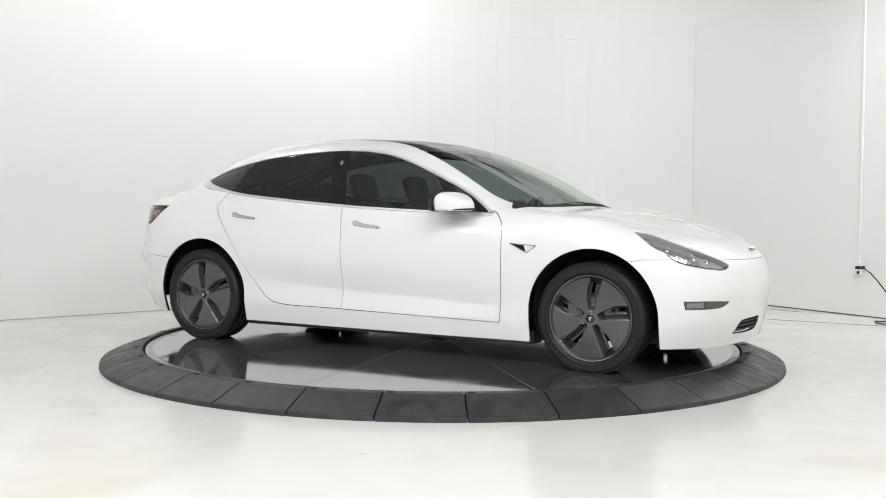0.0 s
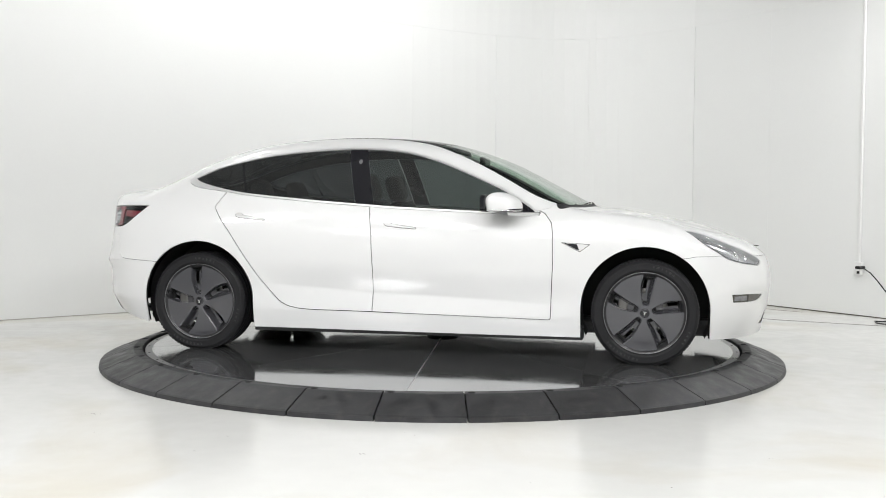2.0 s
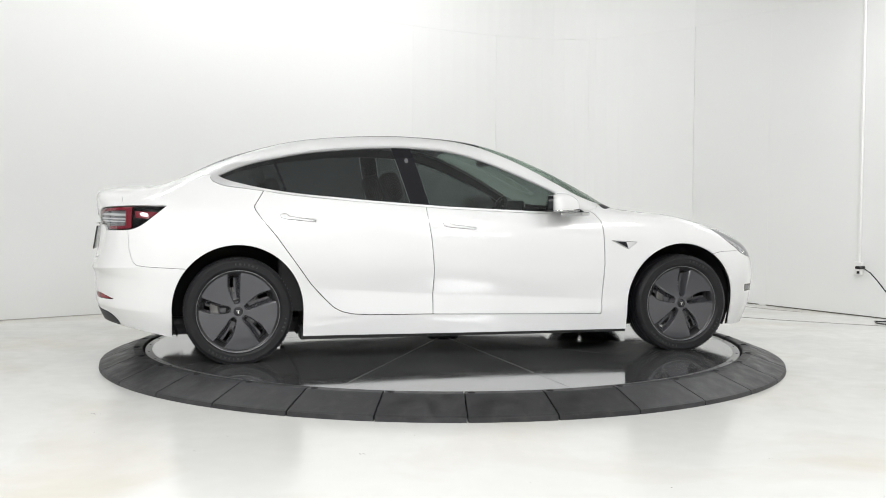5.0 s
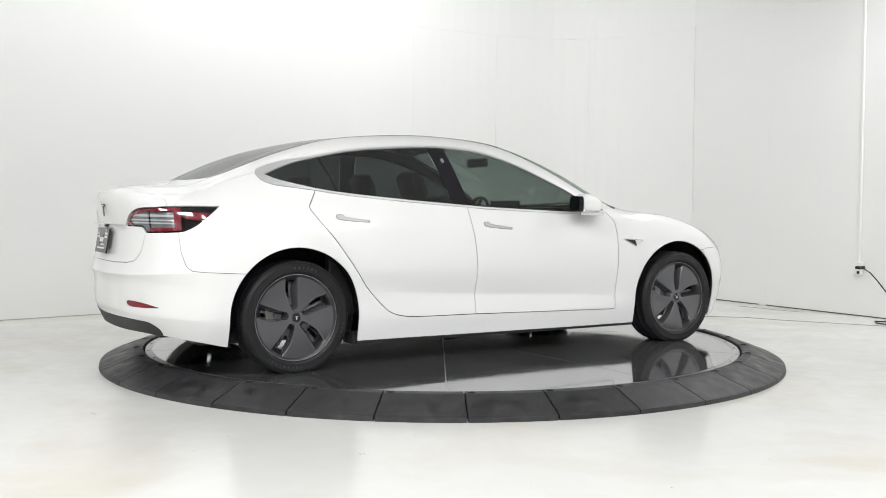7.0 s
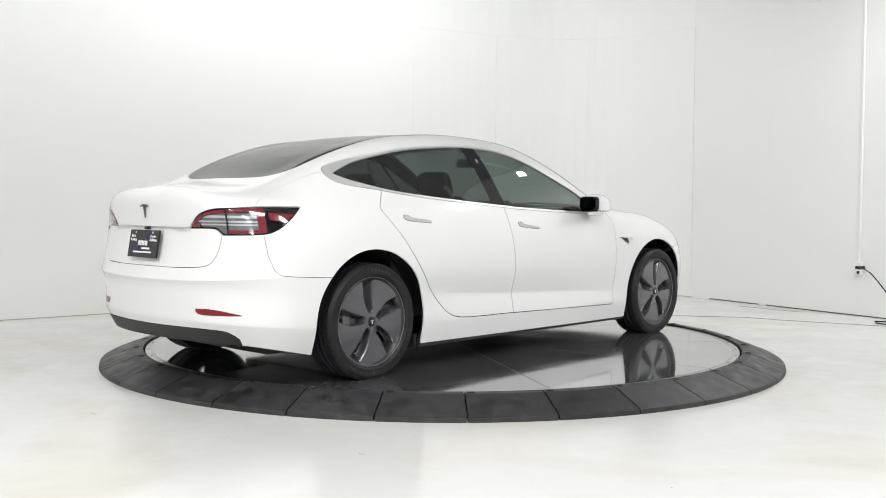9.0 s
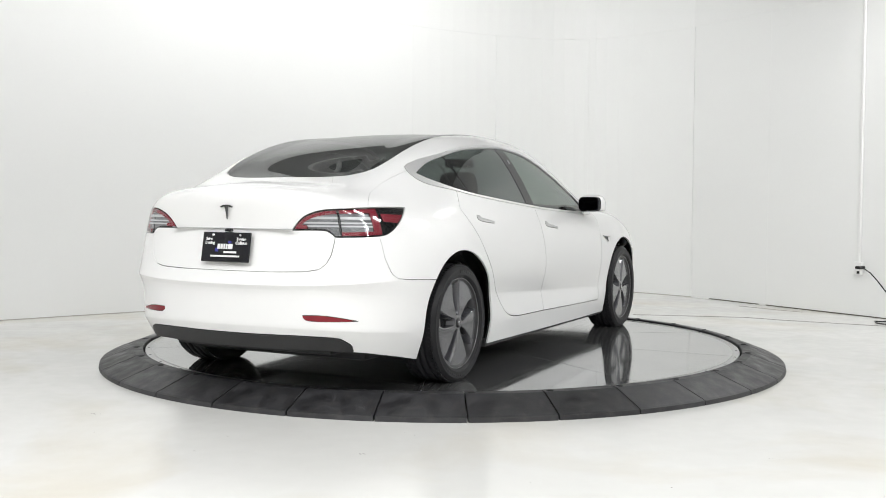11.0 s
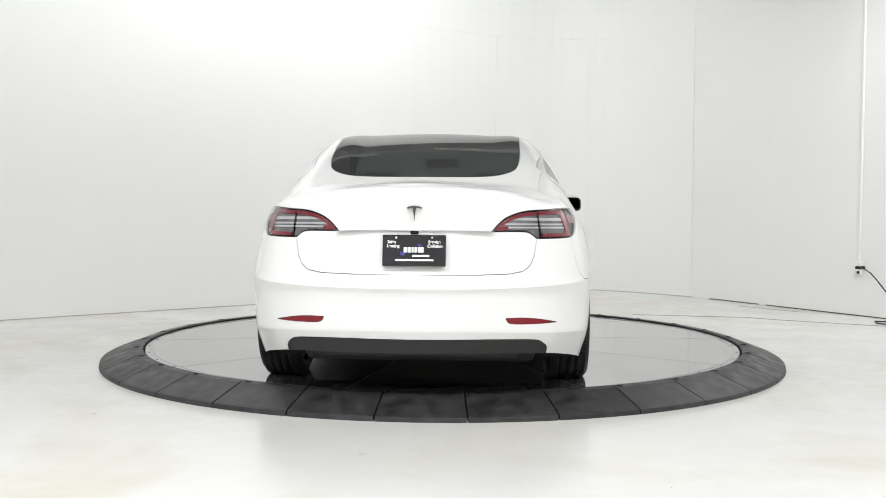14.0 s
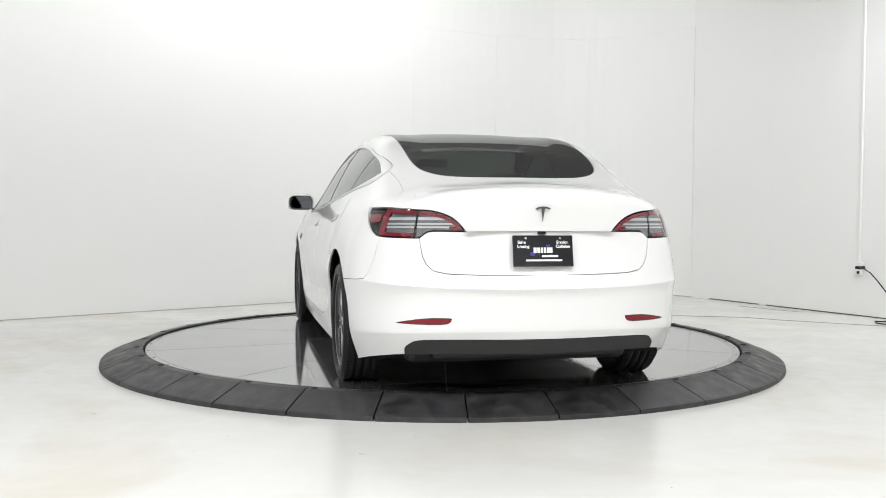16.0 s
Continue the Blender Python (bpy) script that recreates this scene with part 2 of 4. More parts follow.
# ---------------------------------------------------------------- car body surface
# Feature lines of the body half, nose centre to tail centre (x forward, y outward, z up).
LINES = {
    "sill": [(2.20, 0, .17), (2.17, .30, .165), (2.08, .55, .16), (1.96, .72, .16), (1.80, .83, .16), (1.44, .855, .16), (1.10, .868, .157),
             (.85, .874, .158), (.55, .879, .158), (.15, .883, .160), (-.3, .883, .161), (-.75, .882, .163), (-1.15, .874, .163), (-1.5, .858, .165),
             (-1.8, .84, .165), (-2.0, .79, .20), (-2.13, .69, .225), (-2.24, .51, .24), (-2.295, .27, .24), (-2.31, 0, .24)],
    "crease": [(2.235, 0, .30), (2.205, .32, .30), (2.12, .58, .30), (1.99, .76, .30), (1.80, .865, .31), (1.44, .893, .31), (1.10, .890, .29),
               (.85, .898, .285), (.55, .902, .28), (.15, .904, .28), (-.3, .905, .28), (-.75, .906, .285), (-1.15, .900, .29), (-1.5, .90, .31),
               (-1.8, .885, .32), (-2.03, .83, .33), (-2.18, .725, .34), (-2.295, .53, .35), (-2.345, .28, .355), (-2.36, 0, .355)],
    "scallop": [(2.248, 0, .40), (2.218, .325, .40), (2.132, .59, .40), (1.998, .775, .40), (1.80, .878, .41), (1.44, .907, .42), (1.10, .899, .385),
                (.85, .894, .362), (.55, .892, .375), (.15, .891, .392), (-.3, .892, .41), (-.75, .897, .435), (-1.15, .906, .45), (-1.5, .911, .45),
                (-1.8, .893, .47), (-2.040, .834, .505), (-2.190, .728, .52), (-2.306, .526, .540), (-2.355, .28, .538), (-2.369, 0, .537)],
    "widest": [(2.255, 0, .50), (2.225, .33, .50), (2.14, .60, .50), (2.00, .785, .50), (1.80, .885, .52), (1.44, .917, .55), (1.10, .912, .56),
               (.85, .914, .565), (.55, .915, .57), (.15, .918, .58), (-.3, .92, .585), (-.75, .92, .59), (-1.15, .92, .60), (-1.5, .918, .60),
               (-1.8, .895, .60), (-2.055, .841, .59), (-2.21, .738, .58), (-2.317, .53, .568), (-2.366, .28, .562), (-2.38, 0, .56)],
    "shoulder": [(2.215, 0, .655), (2.185, .33, .655), (2.09, .60, .665), (1.95, .765, .69), (1.78, .855, .735), (1.44, .895, .775), (1.10, .897, .79),
                 (.85, .896, .795), (.55, .895, .80), (.15, .893, .81), (-.3, .893, .82), (-.75, .892, .83), (-1.15, .89, .84), (-1.5, .88, .84),
                 (-1.8, .85, .835), (-2.03, .80, .82), (-2.175, .71, .815), (-2.275, .52, .81), (-2.315, .28, .808), (-2.325, 0, .805)],
    "belt": [(2.12, 0, .725), (2.085, .32, .73), (1.98, .575, .755), (1.84, .715, .79), (1.66, .795, .835), (1.40, .835, .885), (1.08, .845, .91),
             (.85, .846, .915), (.55, .845, .922), (.15, .845, .938), (-.3, .843, .96), (-.75, .835, .99), (-1.15, .81, 1.02), (-1.5, .785, 1.01),
             (-1.8, .77, .97), (-2.02, .74, .958), (-2.17, .65, .963), (-2.275, .49, 1.0), (-2.325, .27, 1.028), (-2.337, 0, 1.035)],
    "rail": [(1.98, 0, .785), (1.94, .24, .79), (1.83, .43, .815), (1.70, .535, .845), (1.54, .60, .88), (1.32, .64, .915), (1.06, .66, .94),
             (.85, .675, 1.038), (.55, .65, 1.185), (.15, .59, 1.338), (-.3, .565, 1.39), (-.75, .56, 1.385), (-1.15, .57, 1.335), (-1.5, .58, 1.225),
             (-1.8, .58, 1.105), (-1.98, .54, 1.05), (-2.1, .46, 1.045), (-2.2, .34, 1.05), (-2.24, .18, 1.06), (-2.25, 0, 1.063)],
    "crown": [(1.90, 0, .815), (1.86, .13, .82), (1.77, .24, .84), (1.65, .31, .868), (1.5, .35, .90), (1.30, .38, .932), (1.08, .40, .957),
              (.85, .41, 1.075), (.55, .40, 1.226), (.15, .36, 1.368), (-.3, .34, 1.416), (-.75, .34, 1.403), (-1.15, .345, 1.352), (-1.5, .35, 1.254),
              (-1.8, .35, 1.125), (-1.95, .33, 1.075), (-2.03, .27, 1.068), (-2.1, .19, 1.07), (-2.13, .1, 1.075), (-2.14, 0, 1.077)],
    "centre": [(1.80, 0, .85), (1.77, 0, .857), (1.69, 0, .872), (1.59, 0, .89), (1.46, 0, .915), (1.28, 0, .945), (1.10, 0, .967),
               (.85, 0, 1.095), (.55, 0, 1.248), (.15, 0, 1.381), (-.3, 0, 1.425), (-.75, 0, 1.413), (-1.15, 0, 1.361), (-1.5, 0, 1.268),
               (-1.8, 0, 1.137), (-1.92, 0, 1.097), (-1.98, 0, 1.085), (-2.02, 0, 1.082), (-2.04, 0, 1.081), (-2.05, 0, 1.08)],
}
ACROSS = np.array([0, .14, .25, .44, .66, .82, 1.24, 1.47, 1.84])


def through_points(knots, values, at, mirror=(True, True)):
    """Smooth curve through values (k, ..., 3) at the knots; a mirrored end continues on the other side of the car."""
    flip = np.array([1, -1, 1])
    k, p = list(knots), [v for v in values]
    first = p[1] * flip if mirror[0] else 2 * p[0] - p[1]
    last = p[-2] * flip if mirror[1] else 2 * p[-1] - p[-2]
    k = np.array([2 * k[0] - k[1]] + k + [2 * k[-1] - k[-2]])
    p = np.array([first] + p + [last])
    i = np.clip(np.searchsorted(k, at, side="right") - 1, 1, len(k) - 3)
    shape = (-1,) + (1,) * (p.ndim - 1)

    def slope(j):
        a, b = (k[j] - k[j - 1]).reshape(shape), (k[j + 1] - k[j]).reshape(shape)
        return ((p[j] - p[j - 1]) / a * b + (p[j + 1] - p[j]) / b * a) / (a + b)

    h = (k[i + 1] - k[i]).reshape(shape)
    u = (at - k[i]).reshape(shape) / h
    return ((2 * u**3 - 3 * u**2 + 1) * p[i] + (u**3 - 2 * u**2 + u) * h * slope(i)
            + (3 * u**2 - 2 * u**3) * p[i + 1] + (u**3 - u**2) * h * slope(i + 1))


def ramp_up(x, lo, hi):
    u = np.clip((x - lo) / (hi - lo), 0, 1)
    return u * u * (3 - 2 * u)


def over_lines(lines, at):
    """Sections over the feature lines (lines, stations, 3), each paced by its own lengths, with creases along the doors and round the tail."""
    p = np.concatenate([2 * lines[:1] - lines[1:2], lines, lines[-2:-1] * (1, -1, 1)])
    step = np.maximum(np.linalg.norm(np.diff(p, axis=0), axis=2, keepdims=True), 1e-4)**.8
    i = np.clip(np.searchsorted(ACROSS, at, side="right") - 1, 0, len(ACROSS) - 2)
    u = ((at - ACROSS[i]) / (ACROSS[i + 1] - ACROSS[i]))[:, None, None]
    grade = np.zeros_like(p)
    a, b = step[:-1], step[1:]
    grade[1:-1] = ((p[1:-1] - p[:-2]) / a * b + (p[2:] - p[1:-1]) / b * a) / (a + b)
    under, over = grade.copy(), grade.copy()
    x = lines[3, :, 0]
    doors = ramp_up(x, -1.02, -.72) * ramp_up(-x, -.98, -.62)
    tail = ramp_up(-x, 1.80, 2.10)
    for k, weight, ledge in ((1, np.maximum(.8 * doors, .9 * tail), 1.0), (2, doors, 1.0), (3, tail, 1.9)):
        w = weight[:, None]
        below, above = (p[k + 1] - p[k]) / step[k], (p[k + 2] - p[k + 1]) / step[k + 1] * (1 + (ledge - 1) * np.array([1, 0, 0]))
        under[k + 1] = grade[k + 1] * (1 - w) + below * w
        over[k + 1] = grade[k + 1] * (1 - w) + above * w
    i = i + 1
    h = step[i]
    return ((2 * u**3 - 3 * u**2 + 1) * p[i] + (u**3 - 2 * u**2 + u) * h * over[i] + (3 * u**2 - 2 * u**3) * p[i + 1] + (u**3 - u**2) * h * under[i + 1])


def body_grid(ns=260, nv=185):
    """The half body as columns x, y, z, nx, ny, nz, and the way round the car at shoulder height from the tail's centre; its triangles."""
    net = np.array(list(LINES.values()), float)
    net[:, :, 0] += .034 * ramp_up(-net[:, :, 0], 1.5, 2.15)
    pinch = ramp_up(net[2, :, 0], -1.2, -.7) * ramp_up(-net[2, :, 0], -1.05, -.6)
    net[2, :, 1] -= .007 * pinch
    net[1, :, 1] += .004 * pinch
    along = np.concatenate([[0], np.cumsum(np.linalg.norm(np.diff(net[3], axis=0), axis=1))])
    s, v = np.linspace(0, along[-1], ns), np.linspace(0, ACROSS[-1], nv)
    lines = through_points(along, np.swapaxes(net, 0, 1), s)
    grid = over_lines(np.swapaxes(lines, 0, 1), v)
    grid[-1, :, 1] = 0
    grid[:, (0, -1), 1] = 0
    a = np.arange(nv * ns).reshape(nv, ns)
    q = np.stack([a[:-1, :-1], a[:-1, 1:], a[1:, 1:], a[1:, :-1]], -1).reshape(-1, 4)
    tri = np.concatenate([q[:, (0, 1, 2)], q[:, (0, 2, 3)]])
    p = grid.reshape(-1, 3)
    face = np.cross(p[tri[:, 1]] - p[tri[:, 0]], p[tri[:, 2]] - p[tri[:, 0]])
    normal = np.zeros_like(p)
    for c in range(3):
        np.add.at(normal, tri[:, c], face)
    normal[np.abs(p[:, 1]) < 1e-6, 1] = 0
    size = np.linalg.norm(normal, axis=1, keepdims=True)
    normal = normal / np.maximum(size, 1e-12)
    n = normal.reshape(nv, ns, 3)
    n[-1, 0], n[-1, -1] = n[-1, 3], n[-1, -4]
    way = np.tile(along[-1] - s, nv)
    return np.concatenate([p, normal, way[:, None]], 1), tri


def keep(mesh, g):
    """The part of a surface where g < 0, cut cleanly along g = 0."""
    a, t = mesh
    if not len(t):
        return mesh
    inside = g[t] < 0
    count = inside.sum(1)
    out, edges, made = [t[count == 3]], [], []

    def lone(rows, mask):
        k = np.argmax(mask, 1)
        r = np.arange(len(rows))
        return rows[r, k], rows[r, (k + 1) % 3], rows[r, (k + 2) % 3]

    i0, i1, i2 = lone(t[count == 1], inside[count == 1])
    o0, o1, o2 = lone(t[count == 2], ~inside[count == 2])
    pairs = np.concatenate([np.stack(e, 1) for e in ((i0, i1), (i0, i2), (o0, o1), (o0, o2))])
    if len(pairs):
        uniq, inv = np.unique(np.sort(pairs, 1), axis=0, return_inverse=True)
        inv = inv.reshape(-1)
        ga, gb = g[uniq[:, 0]], g[uniq[:, 1]]
        u = (ga / (ga - gb))[:, None]
        fresh = a[uniq[:, 0]] * (1 - u) + a[uniq[:, 1]] * u
        inv = inv + len(a)
        p, q = len(i0), len(o0)
        e01, e02, f01, f02 = inv[:p], inv[p:2 * p], inv[2 * p:2 * p + q], inv[2 * p + q:]
        out += [np.stack([i0, e01, e02], 1), np.stack([f01, o1, o2], 1), np.stack([f01, o2, f02], 1)]
        a = np.concatenate([a, fresh])
    t = np.concatenate(out)
    used, t = np.unique(t, return_inverse=True)
    return a[used], t.reshape(-1, 3)


def cut(mesh, g, gap=.004):
    """Inside and outside of g, with a gap between them. g is a function of the surface's columns."""
    v = g(mesh[0])
    return keep(mesh, v + gap / 2), keep(mesh, gap / 2 - v)


def refine(mesh, col, lo, hi, times=2, cols=(0, 2)):
    """Splits the triangles whose middle lies in a window of two columns into four, some times over."""
    a, t = mesh
    for _ in range(times):
        mid = a[t].mean(1)
        sel = (mid[:, cols[0]] > lo[0]) & (mid[:, cols[0]] < hi[0]) & (mid[:, cols[1]] > lo[1]) & (mid[:, cols[1]] < hi[1]) & (mid[:, col[0]] * col[1] > col[2] * col[1])
        f = t[sel]
        if not len(f):
            break
        e = np.sort(np.concatenate([f[:, (0, 1)], f[:, (1, 2)], f[:, (2, 0)]]), 1)
        uniq, inv = np.unique(e, axis=0, return_inverse=True)
        inv = inv.reshape(-1) + len(a)
        k = len(f)
        p, q, r = inv[:k], inv[k:2 * k], inv[2 * k:]
        a = np.concatenate([a, (a[uniq[:, 0]] + a[uniq[:, 1]]) / 2])
        t = np.concatenate([t[~sel]] + [np.stack(x, 1) for x in ((f[:, 0], p, r), (p, f[:, 1], q), (r, q, f[:, 2]), (p, q, r))])
    return a, t


def band(mesh, g, half):
    """The strip of a surface within half of the line g = 0."""
    mesh = keep(mesh, g(mesh[0]) - half)
    return keep(mesh, -g(mesh[0]) - half)


def outline(points, cols, k=6, smooth=True, when=None):
    """Signed distance to a closed outline drawn in two of the columns, as a function for cut()."""
    p = curve(points, k) if smooth else np.array(points, float)

    def g(a):
        q = a[:, cols]
        best, wind = np.full(len(q), 1e9), np.zeros(len(q), bool)
        for s, e in zip(p, np.roll(p, -1, 0)):
            d = e - s
            u = np.clip(((q - s) @ d) / max(d @ d, 1e-12), 0, 1)
            best = np.minimum(best, np.linalg.norm(q - s - u[:, None] * d, axis=1))
            cross = (s[1] > q[:, 1]) != (e[1] > q[:, 1])
            wind ^= cross & (q[:, 0] < (q[:, 1] - s[1]) * d[0] / (d[1] if d[1] else 1e-12) + s[0])
        r = np.where(wind, -best, best)
        return np.where(when(a), r, 1.0) if when is not None else r
    return g


def surface(name, mesh, mat, parent, label="", sides=(-1,), rim=.012, lift=0.0):
    """A panel as one mesh object: its face, and a lip turned inward along its edge."""
    verts, faces, normals = [], [], []
    for side in sides:
        a, t = mesh
        if not len(t):
            continue
        flip = np.array([1, side, 1])
        v, n = (a[:, :3] + a[:, 3:6] * lift) * flip, a[:, 3:6] * flip
        t = t[:, ::-1] if side < 0 else t
        base = sum(len(x) for x in verts)
        verts.append(v), normals.append(n), faces.append(t + base)
        if rim:
            e = np.concatenate([t[:, (0, 1)], t[:, (1, 2)], t[:, (2, 0)]])
            key, first, num = np.unique(np.sort(e, 1), axis=0, return_index=True, return_counts=True)
            e = e[first[num == 1]]
            e = e[(np.abs(v[e[:, 0], 1]) > 1e-5) | (np.abs(v[e[:, 1], 1]) > 1e-5)]
            ids, loc = np.unique(e, return_inverse=True)
            loc = loc.reshape(-1, 2)
            base = sum(len(x) for x in verts)
            top, low = v[ids], v[ids] - n[ids] * rim
            k = len(ids)
            verts.append(np.concatenate([top, low])), normals.append(np.zeros((2 * k, 3)))
            i, j = loc[:, 0] + base, loc[:, 1] + base
            faces.append(np.stack([j, i, i + k], 1)), faces.append(np.stack([j, i + k, j + k], 1))
    v, f, n = np.concatenate(verts), np.concatenate(faces), np.concatenate(normals)
    me = bpy.data.meshes.new(name)
    me.from_pydata((v + SHIFT).tolist(), [], f.tolist())
    me.polygons.foreach_set("use_smooth", np.ones(len(f), bool))
    me.normals_split_custom_set_from_vertices(n.tolist())
    return link_part(name, me, mat, parent, label)


SHIFT = np.array([-.0235, .040, 0])
XZ, XY, WZ = [0, 2], [0, 1], [6, 2]
AXLE, RADIUS = 1.445, .325


def wheel_mesh_cover():
    """Moulded wheel cover with five twisted slots, as a fine polar net."""
    nr, na = 46, 300
    r = np.linspace(.028, .2440, nr)[:, None]
    a = (np.arange(na) / na * 2 * np.pi)[None, :]
    depth = .012 * np.sqrt(np.clip(1 - (r / .27)**2, 0, 1)) + 0 * a
    hole = np.zeros((nr, na), bool)
    for k in range(5):
        c = np.pi / 2 + k * 2 * np.pi / 5
        d = (a - c + np.pi) % (2 * np.pi) - np.pi
        along, off = r * np.cos(d), r * np.sin(d) - .010 * np.sin((r - .05) / .18 * np.pi)
        half = .018 + .022 * np.clip((along - .035) / .12, 0, 1)
        end = np.clip((along - .040) / .03, 0, 1) * np.clip((.236 - along) / .012, 0, 1)
        s = off / half
        well = np.where(s > 0, np.clip((1 - s) / .22, 0, 1), np.clip((1 + s) / .85, 0, 1))
        well = np.where(np.abs(d) < 1.2, well * end, 0)
        well = well * well * (3 - 2 * well)
        depth -= .055 * well
        hole |= (np.abs(d) < 1.0) & (s > .06) & (s < .66) & (along > .112) & (along < .202)
    p = np.stack([r * np.cos(a), -depth, r * np.sin(a)], -1).reshape(-1, 3)
    i = np.arange(nr * na).reshape(nr, na)
    j = np.roll(i, -1, 1)
    q = np.stack([i[:-1], j[:-1], j[1:], i[1:]], -1)
    q = q[~(hole[:-1] & hole[1:])]
    me = bpy.data.meshes.new("wheel_cover")
    me.from_pydata(p.tolist(), [], q.reshape(-1, 4).tolist())
    me.polygons.foreach_set("use_smooth", np.ones(len(me.polygons), bool))
    return me


def build_wheel(car):
    """One wheel, its outer face towards -y, the axle at its origin."""
    wheel = new("wheel")
    wheel.parent = car
    R = RADIUS
    tread = []
    for k, y in enumerate(np.linspace(-.085, .085, 9)):
        r = R - .010 * (abs(y) / .1)**3
        if k in (2, 4, 6):
            tread += [(r, y - .006), (r - .008, y - .004), (r - .008, y + .004), (r, y + .006)]
        else:
            tread.append((r, y))
    prof = [(.246, -.098), (.253, -.107), (.262, -.1125), (.265, -.1145), (.268, -.1135), (.284, -.116), (.297, -.1135), (.299, -.1145), (.302, -.1115), (.312, -.103), (.3195, -.094)] + tread
    prof += [(.311, .104), (.285, .115), (.250, .105), (.240, .095)]
    tyre = part("tyre", lathe(prof, 112, "Y", True), RUBBER, wheel, "black road tyre with grooved tread", True)
    # tread blocks at the shoulder
    rng = random.Random(4)
    sipes = bmesh.new()
    for k in range(84):
        a = 2 * math.pi * k / 84
        for side in (-1, 1):
            m = Matrix.Rotation(-a, 4, "Y") @ Matrix.Translation((R - .0045, side * .082, 0)) @ Matrix.Rotation(.25 * side, 4, "X")
            add_box(sipes, (.006, .026, .0165), m)
    tagged(part("tread_block", sipes, RUBBER, tyre), kind="stuff")
    marks = bmesh.new()
    for a0, n in ((62, 6), (228, 9), (330, 4)):
        for k in range(n):
            m = Matrix.Rotation(-radians(a0 + 5.2 * k), 4, "Y") @ Matrix.Translation((.284, -.1163, 0))
            add_box(marks, (.013, .0016, .008 + .006 * (k % 3 == 1)), m)
    tagged(part("sidewall_mark", marks, SIDEWALL, tyre, "raised grey sidewall marks"), kind="stuff")
    lip = part("rim", lathe([(.232, -.090), (.2440, -.0985), (.2485, -.099), (.2505, -.096), (.248, -.085), (.225, .085), (.215, .085), (.215, -.07)], 96, "Y", True), RIM_EDGE, wheel, "dark metal wheel rim edge", True)
    part("rim_lip", lathe([(.2440, -.0975), (.2445, -.1005), (.2470, -.1005), (.2475, -.0975)], 96, "Y", True), LIP, wheel, "thin pale metal rim lip", True)
    cover = link_part("wheel_cover", wheel_mesh_cover(), AERO, wheel, "grey moulded wheel cover with five slots")
    cover.location = (0, -.083, 0)
    part("centre_cap", lathe([(0, -.099), (.018, -.0985), (.027, -.096), (.030, -.092), (.030, -.075)], 40, "Y"), GLOSS_BLACK, cover, "", True).location = (0, .083, 0)
    cap = box((-.011, -.1005, .004), (.011, -.0985, .008), .0008, 1)
    add(cap, prism([(-.0035, -.1005), (.0035, -.1005), (.0035, -.0985), (-.0035, -.0985)], -.012, .003))
    part("cap_emblem", cap, BRIGHT, cover).location = (0, .083, 0)
    nuts = bmesh.new()
    for k in range(5):
        a = math.pi / 2 + math.pi / 5 + 2 * math.pi * k / 5
        n = lathe([(0, -.094), (.006, -.094), (.0075, -.088)], 8, "Y")
        bmesh.ops.translate(n, verts=n.verts, vec=(.045 * math.cos(a), 0, .045 * math.sin(a)))
        add(nuts, n)
    part("wheel_nut", nuts, BLACK, cover).location = (0, .083, 0)
    part("barrel", lathe([(.214, .08), (.212, -.05), (.20, -.045), (.20, .08)], 64, "Y", True), LINING, wheel, "", True)
    part("brake_disc", lathe([(.07, .008), (.14, .008), (.142, .01), (.142, .03), (.07, .03)], 64, "Y", True), DISC, wheel, "bare steel brake disc", True)
    part("hub", lathe([(0, -.05), (.07, -.05), (.075, .05), (0, .05)], 32, "Y"), LINING, wheel, "", True)
    part("brake_caliper", box((-.165, -.045, -.07), (-.105, .045, .07), .012), DISC, wheel)
    return wheel


def add_box(bm, size, m):
    bmesh.ops.create_cube(bm, size=1, matrix=m @ Matrix.Diagonal((*size, 1)))


def shifted(lo, hi, *rest, **more):
    """A box given in the car's own measures."""
    s = SHIFT
    return box([a + b for a, b in zip(lo, s)], [a + b for a, b in zip(hi, s)], *rest, **more)


def build_seat(car, x, y):
    bm = shifted((x - .26, y - .25, .30), (x + .26, y + .25, .46), .06)
    part("seat_cushion", bm, SEAT, car, "black leather seat cushion", True)
    tilt = Matrix.Translation((x - .25 + SHIFT[0], y + SHIFT[1], .42)) @ Matrix.Rotation(-.33, 4, "Y")
    part("seat_backrest", box((-.07, -.24, 0), (.07, .24, .60), .06, m=tilt), SEAT, car, "black leather seat backrest", True)
    part("headrest", box((-.05, -.13, .60), (.06, .13, .80), .05, m=tilt), SEAT, car, "black headrest", True)


